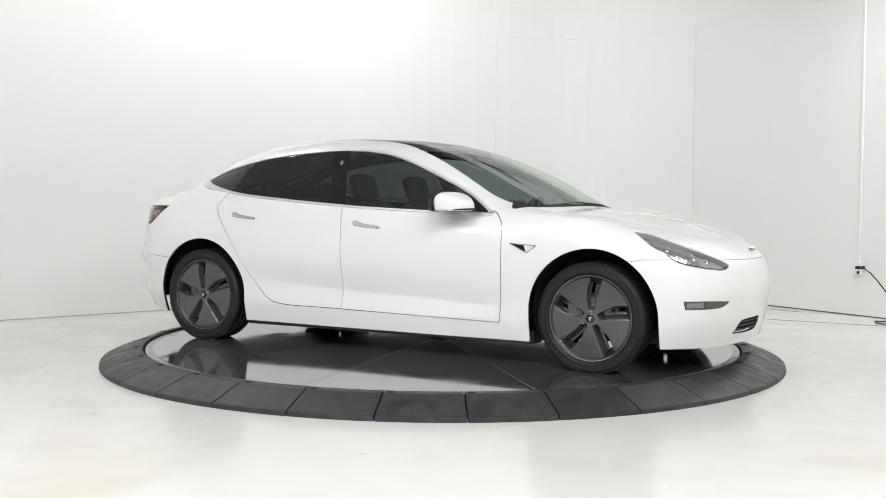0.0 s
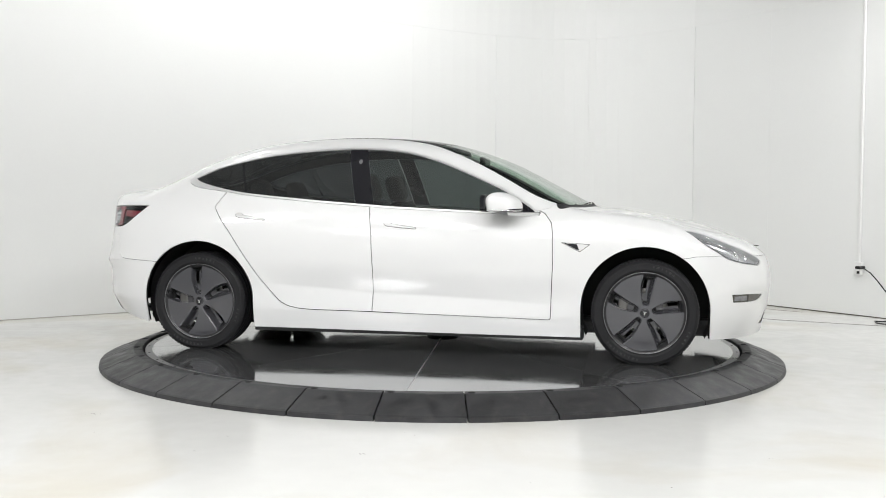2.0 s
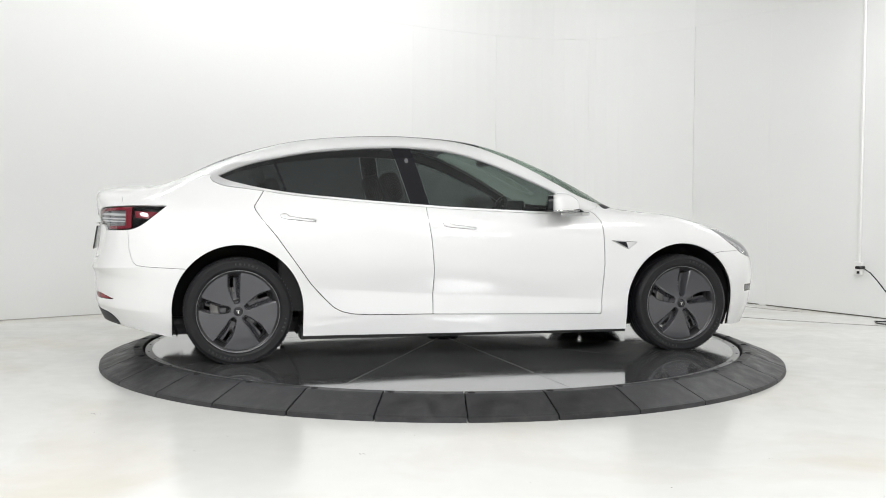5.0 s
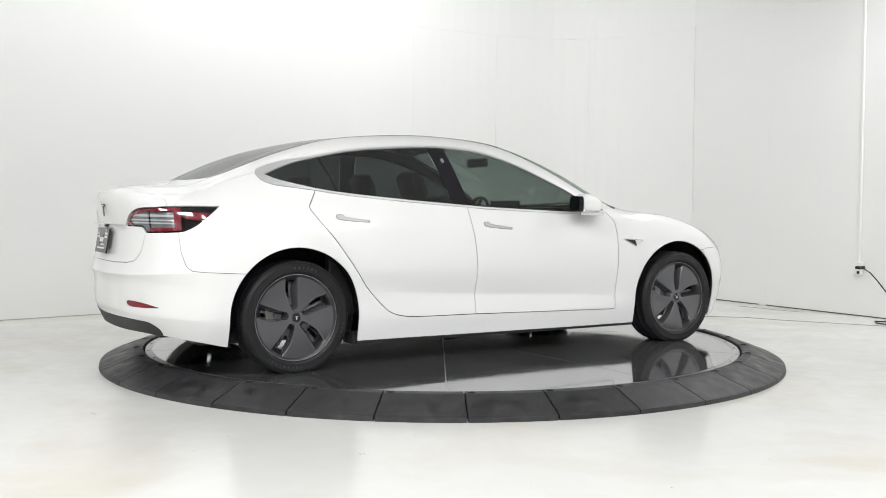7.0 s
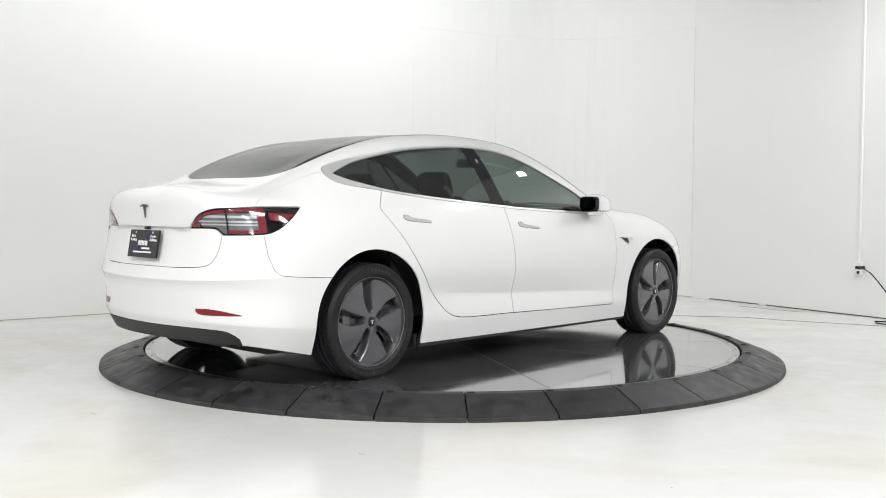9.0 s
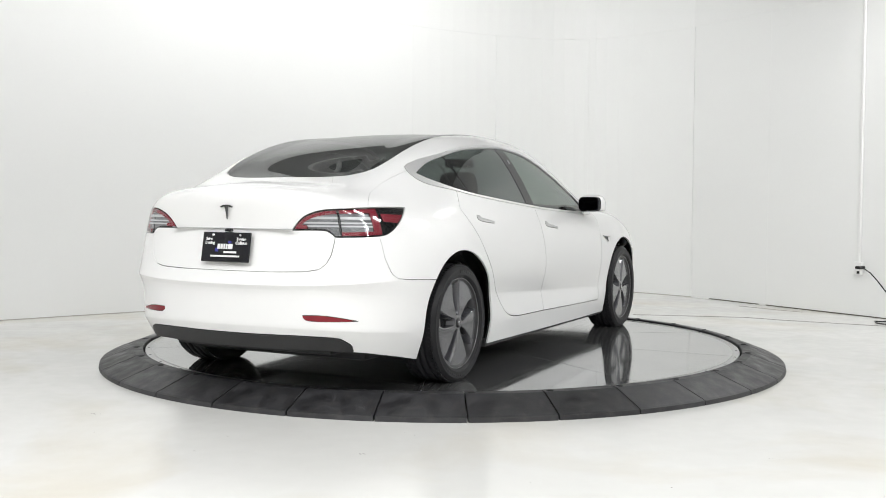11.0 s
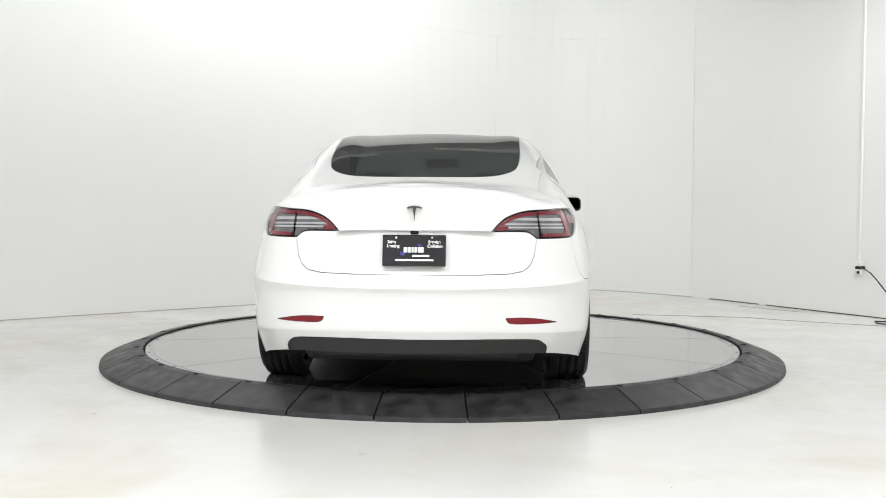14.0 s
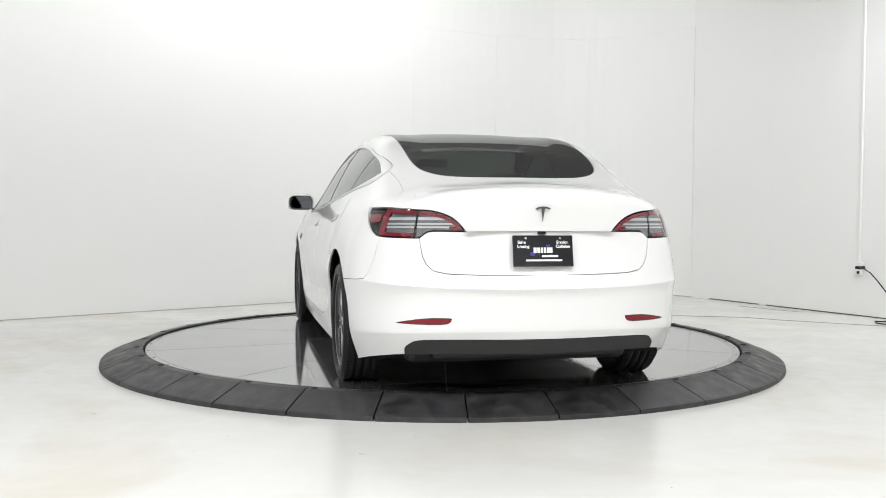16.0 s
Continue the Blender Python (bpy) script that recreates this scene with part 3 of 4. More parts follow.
def build_car():
    car = thing("car", "white pearl electric saloon with grey wheel covers on the turntable", "car", (0, 0, PLATE_TOP))
    full = body_grid()
    rest = full

    def arch(a):
        return np.minimum(*[np.hypot(a[:, 0] - x, np.maximum(a[:, 2] - .334, 0)) - .386 for x in (AXLE, -AXLE)]) + np.where(a[:, 2] > .85, 1, 0)
    _, rest = cut(rest, arch, 0)
    lining = rest
    rest = refine(rest, (0, -1, -1.5), (.33, .78), (1.16, .97), 2, (6, 2))
    rest = refine(rest, (0, -1, -1.5), (.40, .37), (.78, .43), 2, (6, 2))
    rest = refine(rest, (0, 1, 1.2), (4.70, .58), (5.36, .84), 2, (6, 2))
    rest = refine(rest, (0, 1, 1.2), (4.92, .37), (5.34, .45), 2, (6, 2))
    rest = refine(rest, (0, 1, 1.2), (5.34, .20), (5.82, .33), 1, (6, 2))
    for x0, z0, x1, z1 in ((-.22, .79, .05, .88), (-1.23, .84, -.96, .93), (.92, .67, 1.13, .76), (-1.66, 1.08, -1.3, 1.2)):
        rest = refine(rest, (1, 1, .6), (x0, z0), (x1, z1), 2)

    # side windows and their trim
    side = lambda a: (a[:, 1] > .4) & (a[:, 2] > .85)
    dlo = outline([(-1.56, 1.135), (-1.56, 1.135), (-1.46, 1.096), (-1.178, 1.04), (-.729, .996), (-.287, .963), (-.094, .95), (.51, .924), (.775, .921), (.775, .921),
                   (.736, .951), (.582, 1.048), (.36, 1.149), (.136, 1.24), (-.091, 1.302), (-.36, 1.326), (-.631, 1.32), (-.969, 1.291), (-1.214, 1.247), (-1.40, 1.201)], XZ, when=side)
    wide = lambda a: .013 + .030 * np.clip((-1.25 - a[:, 0]) / .3, 0, 1)**1.5
    panes, rest = cut(rest, dlo, 0)
    trim, rest = cut(rest, lambda a: dlo(a) - wide(a), .002)
    surface("window_trim", trim, CHROME, car, "satin aluminium window surround", (-1,), .01, .003)
    surface("window_trim", trim, CHROME, car, "satin aluminium window surround", (1,), .01, .003)
    line = lambda x0, z0, x1, z1: (lambda a: a[:, 0] - (x0 + (a[:, 2] - z0) * (x1 - x0) / (z1 - z0)))
    rear_panes, panes = cut(panes, line(-.39, .98, -.478, 1.321), .004)
    pillar, front_pane = cut(panes, line(-.262, .963, -.352, 1.323), .004)
    q = line(-1.155, 1.045, -1.215, 1.223)
    divider = band(rear_panes, q, .007)
    quarter, rear_pane = cut(rear_panes, q, .014)
    q = line(.70, .92, .60, 1.04)
    runner = band(front_pane, q, .005)
    front_pane, sail = cut(front_pane, q, .010)

    fine = refine(pillar, (1, 1, .5), (-.43, 1.20), (-.33, 1.29), 3)
    dot = keep(fine, np.hypot(fine[0][:, 0] + .388, (fine[0][:, 2] - 1.245) * .8) - .012)

    # glass over the cabin
    glass = outline([(1.085, -.2), (1.085, -.2), (1.085, .05), (1.05, .38), (1.00, .62), (.93, .745), (.80, .752), (.62, .714), (.25, .626), (0, .566), (-.3, .53), (-.9, .525), (-1.4, .525),
                     (-1.62, .515), (-1.74, .47), (-1.81, .34), (-1.847, .1), (-1.847, -.2), (-1.847, -.2)], XY, when=lambda a: a[:, 2] > .88)
    cabin, rest = cut(rest, glass, .005)
    screen, cabin = cut(cabin, lambda a: .16 - a[:, 0] - .10 * a[:, 1]**2, .010)
    back, roof = cut(cabin, lambda a: a[:, 0] + .62 + .10 * a[:, 1]**2, .010)
    both = (-1, 1)
    surface("windscreen", screen, SCREEN, car, "clear greenish windscreen", both)
    surface("roof_glass", roof, ROOF, car, "dark tinted glass roof panel", both)
    surface("rear_window", back, ROOF, car, "dark tinted rear window", both)
    cowl = outline([(1.30, -.2), (1.112, -.2), (1.112, .05), (1.082, .38), (1.032, .63), (.962, .785), (.90, .78), (.90, .5), (1.0, .2), (1.0, -.2)][1:], XY, when=lambda a: a[:, 2] > .86)
    strip, rest = cut(rest, cowl, .003)
    surface("cowl", strip, BLACK, car, "black windscreen cowl strip", both)

    # lamps
    tail = outline([(.372, .834), (.372, .834), (.42, .885), (.472, .915), (.56, .936), (.685, .943), (.898, .951), (1.115, .950), (1.115, .950), (.992, .862), (.92, .823), (.85, .807), (.661, .802),
                    (.612, .803), (.612, .803), (.585, .824), (.543, .835)], WZ, when=lambda a: a[:, 0] < -1.5)
    tail_all, rest = cut(rest, tail, .003)
    head = outline([(4.760, .818), (4.760, .818), (4.89, .801), (5.032, .746), (5.197, .686), (5.315, .638), (5.308, .618), (5.244, .605), (5.103, .617), (4.961, .645), (4.89, .681), (4.795, .743)], WZ,
                   when=lambda a: a[:, 0] > 1.2)
    head_all, rest = cut(rest, head, .004)

    # bumpers, bonnet, boot lid
    nose = outline([(4.4, -.5), (4.4, .64), (4.654, .652), (4.725, .664), (4.89, .667), (5.268, .661), (5.6, .655), (7, .655), (7, -.5)], WZ, 1, False, when=lambda a: a[:, 0] > 1.3)
    bumper_f, rest = cut(rest, nose, .0025)
    grille = outline([(5.386, .226), (5.40, .25), (5.457, .302), (5.62, .310), (5.75, .308), (5.775, .27), (5.74, .232), (5.6, .222)], WZ, when=lambda a: a[:, 0] > 1.3)
    intake, bumper_f = cut(bumper_f, grille, 0)
    fog = outline([(4.961, .434), (4.961, .434), (5.12, .432), (5.296, .424), (5.296, .424), (5.24, .396), (5.15, .388), (4.972, .388), (4.972, .388)], WZ, when=lambda a: a[:, 0] > 1.3)
    marker, bumper_f = cut(bumper_f, fog, .003)
    hood = outline([(2.6, -.3), (2.6, .60), (2.10, .60), (2.03, .652), (1.9, .735), (1.70, .785), (1.4, .803), (1.0, .80), (.95, .77), (.95, -.3)], XY, 1, False, when=lambda a: (a[:, 2] > .5) & (a[:, 0] > .9))
    bonnet, rest = cut(rest, hood, .003)
    low = outline([(1.6, -.3), (1.6, .575), (1.252, .577), (1.016, .590), (.945, .598), (.91, .625), (.874, .70), (.855, .80), (.855, .84), (.614, .84), (.612, .797), (.591, .713), (.57, .673),
                   (.535, .645), (.46, .632), (.30, .627), (-.5, .625), (-.5, -.3)], WZ, 1, False, when=lambda a: a[:, 0] < -1.3)
    bumper_r, rest = cut(rest, low, .0028)
    skirt = outline([(.70, .1), (.70, .1), (.70, .25), (.665, .285), (.61, .306), (.42, .313), (.1, .311), (-.3, .311), (-.3, .311), (-.3, .1), (-.3, .1)], WZ, when=lambda a: a[:, 0] < -1.3)
    valance, bumper_r = cut(bumper_r, skirt, .003)
    refl = outline([(.445, .418), (.445, .418), (.53, .419), (.62, .411), (.735, .391), (.735, .391), (.60, .388), (.47, .392)], WZ, when=lambda a: a[:, 0] < -1.3)
    reflector, bumper_r = cut(bumper_r, refl, .003)
    lid1 = outline([(.614, .80), (.591, .713), (.57, .673), (.535, .645), (.46, .632), (.30, .627), (-.5, .60), (-.5, 1.2), (.66, 1.2), (.64, .94)], WZ, 1, False)
    lid2 = outline([(-3, -.3), (-3, .60), (-2.2, .60), (-2.05, .585), (-1.95, .55), (-1.90, .44), (-1.905, .2), (-1.905, -.3)], XY, 1, False)
    boot, rest = cut(rest, lambda a: np.where(a[:, 0] > -1.8, 1.0, np.where(a[:, 2] < .945, lid1(a), 12 * lid2(a))), .005)
    seam = [tuple(p) for p in curve([(-2.12, .715), (-1.99, .645), (-1.91, .62), (-1.80, .617), (-1.657, .633), (-1.60, .645)], 5, False)]
    rails = outline(seam + [(-1.56, .68), (-1.2, .74), (-.3, .74), (.5, .80), (.80, .835), (.86, .815), (.90, .76), (.8, .5), (-1.8, .3), (-2.12, .5)], XY, 1, False, when=lambda a: (a[:, 2] > .9) & (a[:, 0] < 1))
    roof_side, rest = cut(rest, rails, .0015)
    surface("roof_side", roof_side, PAINT, car, "pearl white roof side and pillar", (-1,), .02)
    surface("roof_side", roof_side, PAINT, car, "pearl white roof side and pillar", (1,), .02)

    # doors
    flank = lambda a: (a[:, 1] > .6) & (a[:, 2] < 1.12)
    fd = outline([(-.255, .284), (-.249, .549), (-.264, .761), (-.287, .94), (-.287, 1.0), (.76, .95), (.834, .916), (.876, .86), (.884, .80), (.888, .588), (.880, .40), (.876, .262)], XZ, 1, False, when=flank)
    front_door, rest = cut(rest, fd, .005)
    rd = outline([(-1.345, .935), (-1.345, .955), (-1.293, 1.036), (-1.28, 1.08), (-.28, 1.02), (-.26, .761), (-.24, .549), (-.25, .2845), (-.66, .288), (-.749, .294), (-.82, .308), (-.872, .334), (-.93, .39),
                   (-1.011, .478), (-1.12, .632), (-1.222, .775), (-1.30, .87)], XZ, 1, False, when=flank)
    rear_door, rest = cut(rest, rd, .005)
    shape = [(0, .004), (0, .004), (.01, .013), (.045, .012), (.062, -.001), (.20, -.021), (.21, -.026), (.20, -.033), (.06, -.021), (.012, -.012)]
    hf = outline([(-.187 + x, .845 + z) for x, z in shape], XZ, when=flank)
    hr = outline([(-1.195 + x, .892 + z) for x, z in shape], XZ, when=flank)
    handle_f, front_door = cut(front_door, hf, .003)
    handle_r, rear_door = cut(rear_door, hr, .003)
    bd = outline([(.941, .740), (.941, .740), (1.112, .729), (1.112, .729), (1.052, .684), (1.052, .684)], XZ, when=flank)
    badge, rest = cut(rest, bd, .003)

    surface("body_shell", rest, PAINT, car, "pearl white painted body shell", both, .010)
    surface("bonnet", bonnet, PAINT, car, "pearl white bonnet", both)
    emblem = shifted((2.150, -.033, .702), (2.185, .033, .708), .002, 1, m=None)
    part("bonnet_emblem", emblem, EMBLEM, car, "small dark chrome emblem")
    lid = surface("boot_lid", boot, PAINT, car, "pearl white boot lid with raised lip", both)
    fb = surface("front_bumper", bumper_f, PAINT, car, "pearl white front bumper", both, .007)
    rb = surface("rear_bumper", bumper_r, PAINT, car, "pearl white rear bumper", both, .007)
    surface("valance", valance, BLACK, rb, "matt black lower valance", both, .02, .004)
    for side_sign in both:
        surface("intake", intake, BLACK, fb, "black lower air intake", (side_sign,), 0, -.03)
    for z in (.245, .268, .291):
        slat = band(intake, lambda q: q[:, 2] - z, .004)
        for side_sign in both:
            surface("intake_slat", slat, BLACK, fb, "", (side_sign,), .02, -.006)
    for s in (-1, 1):
        lamp = surface("side_marker", marker, AMBER, fb, "smoked grey side marker lamp", (s,), .01, -.002)
        surface("divider", band(marker, lambda q: q[:, 6] - 5.10, .003), GLOSS_BLACK, lamp, "", (s,), .002, .0)
        surface("marker_core", keep(marker, np.maximum(np.abs(marker[0][:, 6] - 5.035) - .055, np.abs(marker[0][:, 2] - .410) - .014)), LAMP_CORE, lamp, "grey inner lamp", (s,), .002, -.0005)
        surface("reflector", reflector, RED_DARK, rb, "dark red bumper reflector", (s,), .01, .001)
        d = surface("door", front_door, PAINT, car, "pearl white front door", (s,))
        surface("door_handle", handle_f, HANDLE, d, "flush satin metal door handle", (s,), .008, .002)
        surface("window_pane", front_pane, GLASS, d, "dark tinted side window", (s,), .004, -.004)
        surface("sail_panel", sail, GLOSS_BLACK, d, "gloss black corner panel", (s,), .004, -.002)
        d = surface("door", rear_door, PAINT, car, "pearl white rear door", (s,))
        surface("door_handle", handle_r, HANDLE, d, "flush satin metal door handle", (s,), .008, .002)
        surface("window_pane", rear_pane, DARK_GLASS, d, "dark tinted side window", (s,), .004, -.004)
        surface("quarter_window", quarter, DARK_GLASS, car, "dark tinted quarter window", (s,), .004, -.004)
        surface("window_divider", divider, GLOSS_BLACK, car, "black window divider bar", (s,), .004, -.003)
        surface("window_runner", runner, BLACK, car, "black window runner", (s,), .004, -.003)
        post = surface("door_pillar", pillar, GLOSS_BLACK, car, "gloss black door pillar", (s,), .004, -.002)
        surface("pillar_camera", dot, LAMP_CORE, post, "small round grey camera lens", (s,), .002, .0)
        b = surface("fender_badge", badge, CHROME, car, "bright metal wedge-shaped badge", (s,), .008, .004)
        inner = keep(badge, outline([(.955, .736), (1.035, .730), (1.050, .690)], XZ, 1, False)(badge[0]))
        surface("camera_lens", inner, GLOSS_BLACK, b, "black lens inset", (s,), .004, .0065)
        build_tail_lamp(car, tail_all, tail, s)
        build_headlight(car, head_all, head, s)
        build_mirror(car, s)

    # dark structure behind the gaps
    dark = lining
    for g, grow in ((dlo, -.012), (glass, -.02), (head, 0), (grille, 0)):
        dark = keep(dark, -(g(dark[0]) + grow))
    surface("inner_lining", dark, LINING, car, "black inner lining", both, 0, -.022)
    build_underside(car)
    build_cabin(car)
    build_boot_details(lid)
    wheel = build_wheel(car)
    spots = [(-AXLE, -1), (AXLE, -1), (-AXLE, 1), (AXLE, 1)]
    for k, (x, s) in enumerate(spots):
        m = pose(x + SHIFT[0], s * (.785 if x < 0 else .798) + SHIFT[1], RADIUS - .005, 0, (-5, 8, 50, 33)[k], 0 if s < 0 else 180)
        if k == 0:
            wheel.matrix_basis = m
        else:
            copy_thing(wheel, m)
    return car


def build_tail_lamp(car, region, g, s):
    base = surface("tail_lamp", region, GLOSS_BLACK, car, "black-edged red and clear tail lamp", (s,), .02, -.022)
    main = keep(region, region[0][:, 6] - .875)
    ring = keep(main, g(main[0]) + .008)
    for name, cond in (("outer", lambda a: .652 - a[:, 6]), ("inner", lambda a: a[:, 6] - .636)):
        piece = keep(ring, cond(ring[0]))
        v = piece[0]
        edge = np.maximum(g(v) + .025, v[:, 6] - .832)
        if name == "inner":
            edge = np.minimum(edge, np.maximum(v[:, 2] - .868, .462 - v[:, 6]))
        red = keep(piece, -edge)
        surface("red_band", red, RED, base, "glossy red lamp band", (s,), .006, .0)
        core = keep(piece, edge)
        surface("lamp_core", core, LAMP_CORE, base, "grey clear-lens lamp core", (s,), 0, -.012)
        for z, h in ((.897, .0065), (.872, .004), (.856, .004)):
            bar = band(core, lambda q: q[:, 2] - z, h)
            surface("light_bar", bar, LIGHT_BAR, base, "pale light bar", (s,), .006, -.006)
    wedge = keep(region, outline([(.895, .918), (1.055, .912), (.99, .872), (.90, .880)], WZ, 1, False)(region[0]))
    surface("side_reflector", wedge, RED, base, "red side reflector", (s,), .004, -.001)
    surface("lens", keep(region, g(region[0]) + .003), LENS, base, "clear outer lens", (s,), 0, .003)


def build_headlight(car, region, g, s):
    base = surface("headlight", region, LAMP_GREY, car, "clear headlight with grey inner housing", (s,), .02, -.034)
    rim = keep(region, -(g(region[0]) + .004))
    surface("lamp_seal", rim, LAMP_GREY, base, "thin grey lamp seal", (s,), .03, -.002)
    surface("lens", region, LENS, base, "clear headlight lens", (s,), 0, 0)
    top = band(region, lambda q: g(q) + .014, .004)
    surface("daytime_strip", keep(top, .66 - top[0][:, 2]), BRIGHT, base, "bright light strip", (s,), .01, -.02)
    inner = keep(region, g(region[0]) + .022)
    surface("bezel", keep(inner, inner[0][:, 6] - 5.12), LAMP_SILVER, base, "silver lamp reflector", (s,), .01, -.031)
    edge = keep(region, -(g(region[0]) + .009))
    edge = keep(edge, edge[0][:, 2] - .79 + .3056 * (edge[0][:, 6] - 4.77))
    surface("lamp_edge", edge, GLOSS_BLACK, base, "black lamp edge", (s,), .004, -.003)
    for x, y, z, r in ((1.915, .735, .675, .030), (1.985, .69, .655, .030), (1.85, .775, .705, .018), (2.045, .63, .64, .018)):
        bm = lathe([(0, .012), (r * .6, .008), (r * .9, -.004), (r, -.02), (r * 1.1, -.02), (r * 1.1, -.04), (0, -.04)], 28, "Z")
        bmesh.ops.transform(bm, matrix=look((x, s * y, z), (x - 1, s * (y - .8), z - .15)), verts=bm.verts)
        bmesh.ops.translate(bm, verts=bm.verts, vec=SHIFT)
        part("projector", bm, BRIGHT, base, "bright lamp projector", True)


def build_mirror(car, s):
    def shell(cx, cy, cz, ax, ay, az, lo, hi):
        bm = bmesh.new()
        nu, nv = 30, 22
        rows = []
        for j in range(nv + 1):
            v = lo + (hi - lo) * j / nv
            row = []
            for i in range(nu):
                u = 2 * math.pi * i / nu
                cu, su, cv, sv = math.cos(u), math.sin(u), math.cos(v), math.sin(v)
                sq = lambda q, e: math.copysign(abs(q)**e, q)
                x, y, z = sq(cv, .55) * sq(cu, .6), sq(cv, .55) * sq(su, .6), sq(sv, .7)
                taper, x = 1 - .18 * (x > 0) * x, x * (1 - .26 * max(z, 0) ** 2)
                row.append(bm.verts.new((cx + ax * x - .012 * z - .022 * y + SHIFT[0], s * (cy + ay * y * taper) + SHIFT[1], cz + az * z * (1 - .22 * max(x, 0)))))
            rows.append(row)
        for a, b in zip(rows, rows[1:]):
            for i in range(nu):
                bm.faces.new((a[i], a[(i + 1) % nu], b[(i + 1) % nu], b[i]))
        bm.faces.new(rows[0]), bm.faces.new(rows[-1])
        return bm
    cap = part("door_mirror", shell(.592, .948, .972, .100, .097, .072, -.55, 1.5), PAINT, car, "white door mirror, its glass coloured for a dark reflection", True)
    part("mirror_base", shell(.597, .947, .945, .098, .094, .024, -1.5, .2), GLOSS_BLACK, cap, "black lower mirror shell", True)
    part("mirror_strip", shell(.593, .948, .934, .1020, .0985, .007, -1.2, 1.2), BRIGHT, cap, "bright strip round the mirror", True)
    def rounded(w, h, r):
        return [(cx * (w - r) + r * math.cos(q), cz * (h - r) + r * math.sin(q)) for cx, cz, q0 in ((1, 1, 0), (-1, 1, .5), (-1, -1, 1), (1, -1, 1.5)) for q in (math.pi * (q0 + k / 8) for k in range(5))]
    at = Matrix.Translation((.478 + SHIFT[0], s * .950 + SHIFT[1], .976)) @ Matrix.Rotation(s * .28, 4, "Z") @ Matrix(((0, 0, 1, 0), (1, 0, 0, 0), (0, 1, 0, 0), (0, 0, 0, 1)))
    for name, w, h, lo, hi, mat, text in (("mirror_bezel", .086, .052, 0, .03, GLOSS_BLACK, "black mirror bezel"), ("mirror_glass", .078, .045, -.004, .004, GLASS_MIRROR, "mirror glass coloured for a dark reflection")):
        bm = prism(rounded(w, h, .034), lo, hi)
        bmesh.ops.transform(bm, matrix=at, verts=bm.verts)
        part(name, bm, mat, cap, text)
    arm = [(.60, .87, .938), (.74, .87, .925), (.80, .855, .918), (.82, .83, .915), (.60, .83, .93)]
    bm = prism([(x + SHIFT[0], s * y + SHIFT[1]) for x, y, z in arm], .898, .924, .004)
    part("mirror_foot", bm, BRIGHT, cap, "bright mirror foot", False)


# mirror colour cut to near black: a dark reflection put into the glass
GLASS_MIRROR = material("mirror_glass_dark_reflection", (.03, .032, .034), .03, 1, vary=.01, rough_vary=0)


def build_underside(car):
    part("underbody", shifted((-1.95, -.60, .15), (1.95, .60, .26), .04), BLACK, car, "black flat underbody")
    part("floor_pan", shifted((-1.06, -.862, .138), (1.06, .862, .19), .008), BLACK, car, "black floor pan")
    part("rear_diffuser", shifted((-2.12, -.50, .20), (-1.84, .50, .235), .012), BLACK, car, "black plastic panel under the rear bumper")
    for s in (-1, 1):
        for x in (AXLE, -AXLE):
            bm = bmesh.new()
            n = 30
            rows = []
            for i in range(n + 1):
                a = -.45 + (math.pi + .9) * i / n
                c, q = x + .396 * math.cos(a), .334 + .396 * math.sin(a)
                q = max(q, .145)
                rows.append([bm.verts.new((c + SHIFT[0], s * y + SHIFT[1], q)) for y in (.52, .80)])
            for a, b in zip(rows, rows[1:]):
                bm.faces.new((a[0], b[0], b[1], a[1]))
            bm.faces.new([r[0] for r in rows])
            part("wheel_arch_liner", bm, LINING, car, "black wheel arch liner")
            e = x + (.385 if x < 0 else -.385)
            flap = shifted((e - .012, s * .77 - .07, .135), (e + .012, s * .77 + .07, .215), .005, 1)
            part("mud_flap", flap, BLACK, car, "small black deflector")
        part("axle", shifted((-AXLE - .04, s * .3 - .35, .30), (-AXLE + .04, s * .3 + .35, .36), .01), BLACK, car)
        part("axle", shifted((AXLE - .04, s * .3 - .35, .30), (AXLE + .04, s * .3 + .35, .36), .01), BLACK, car)


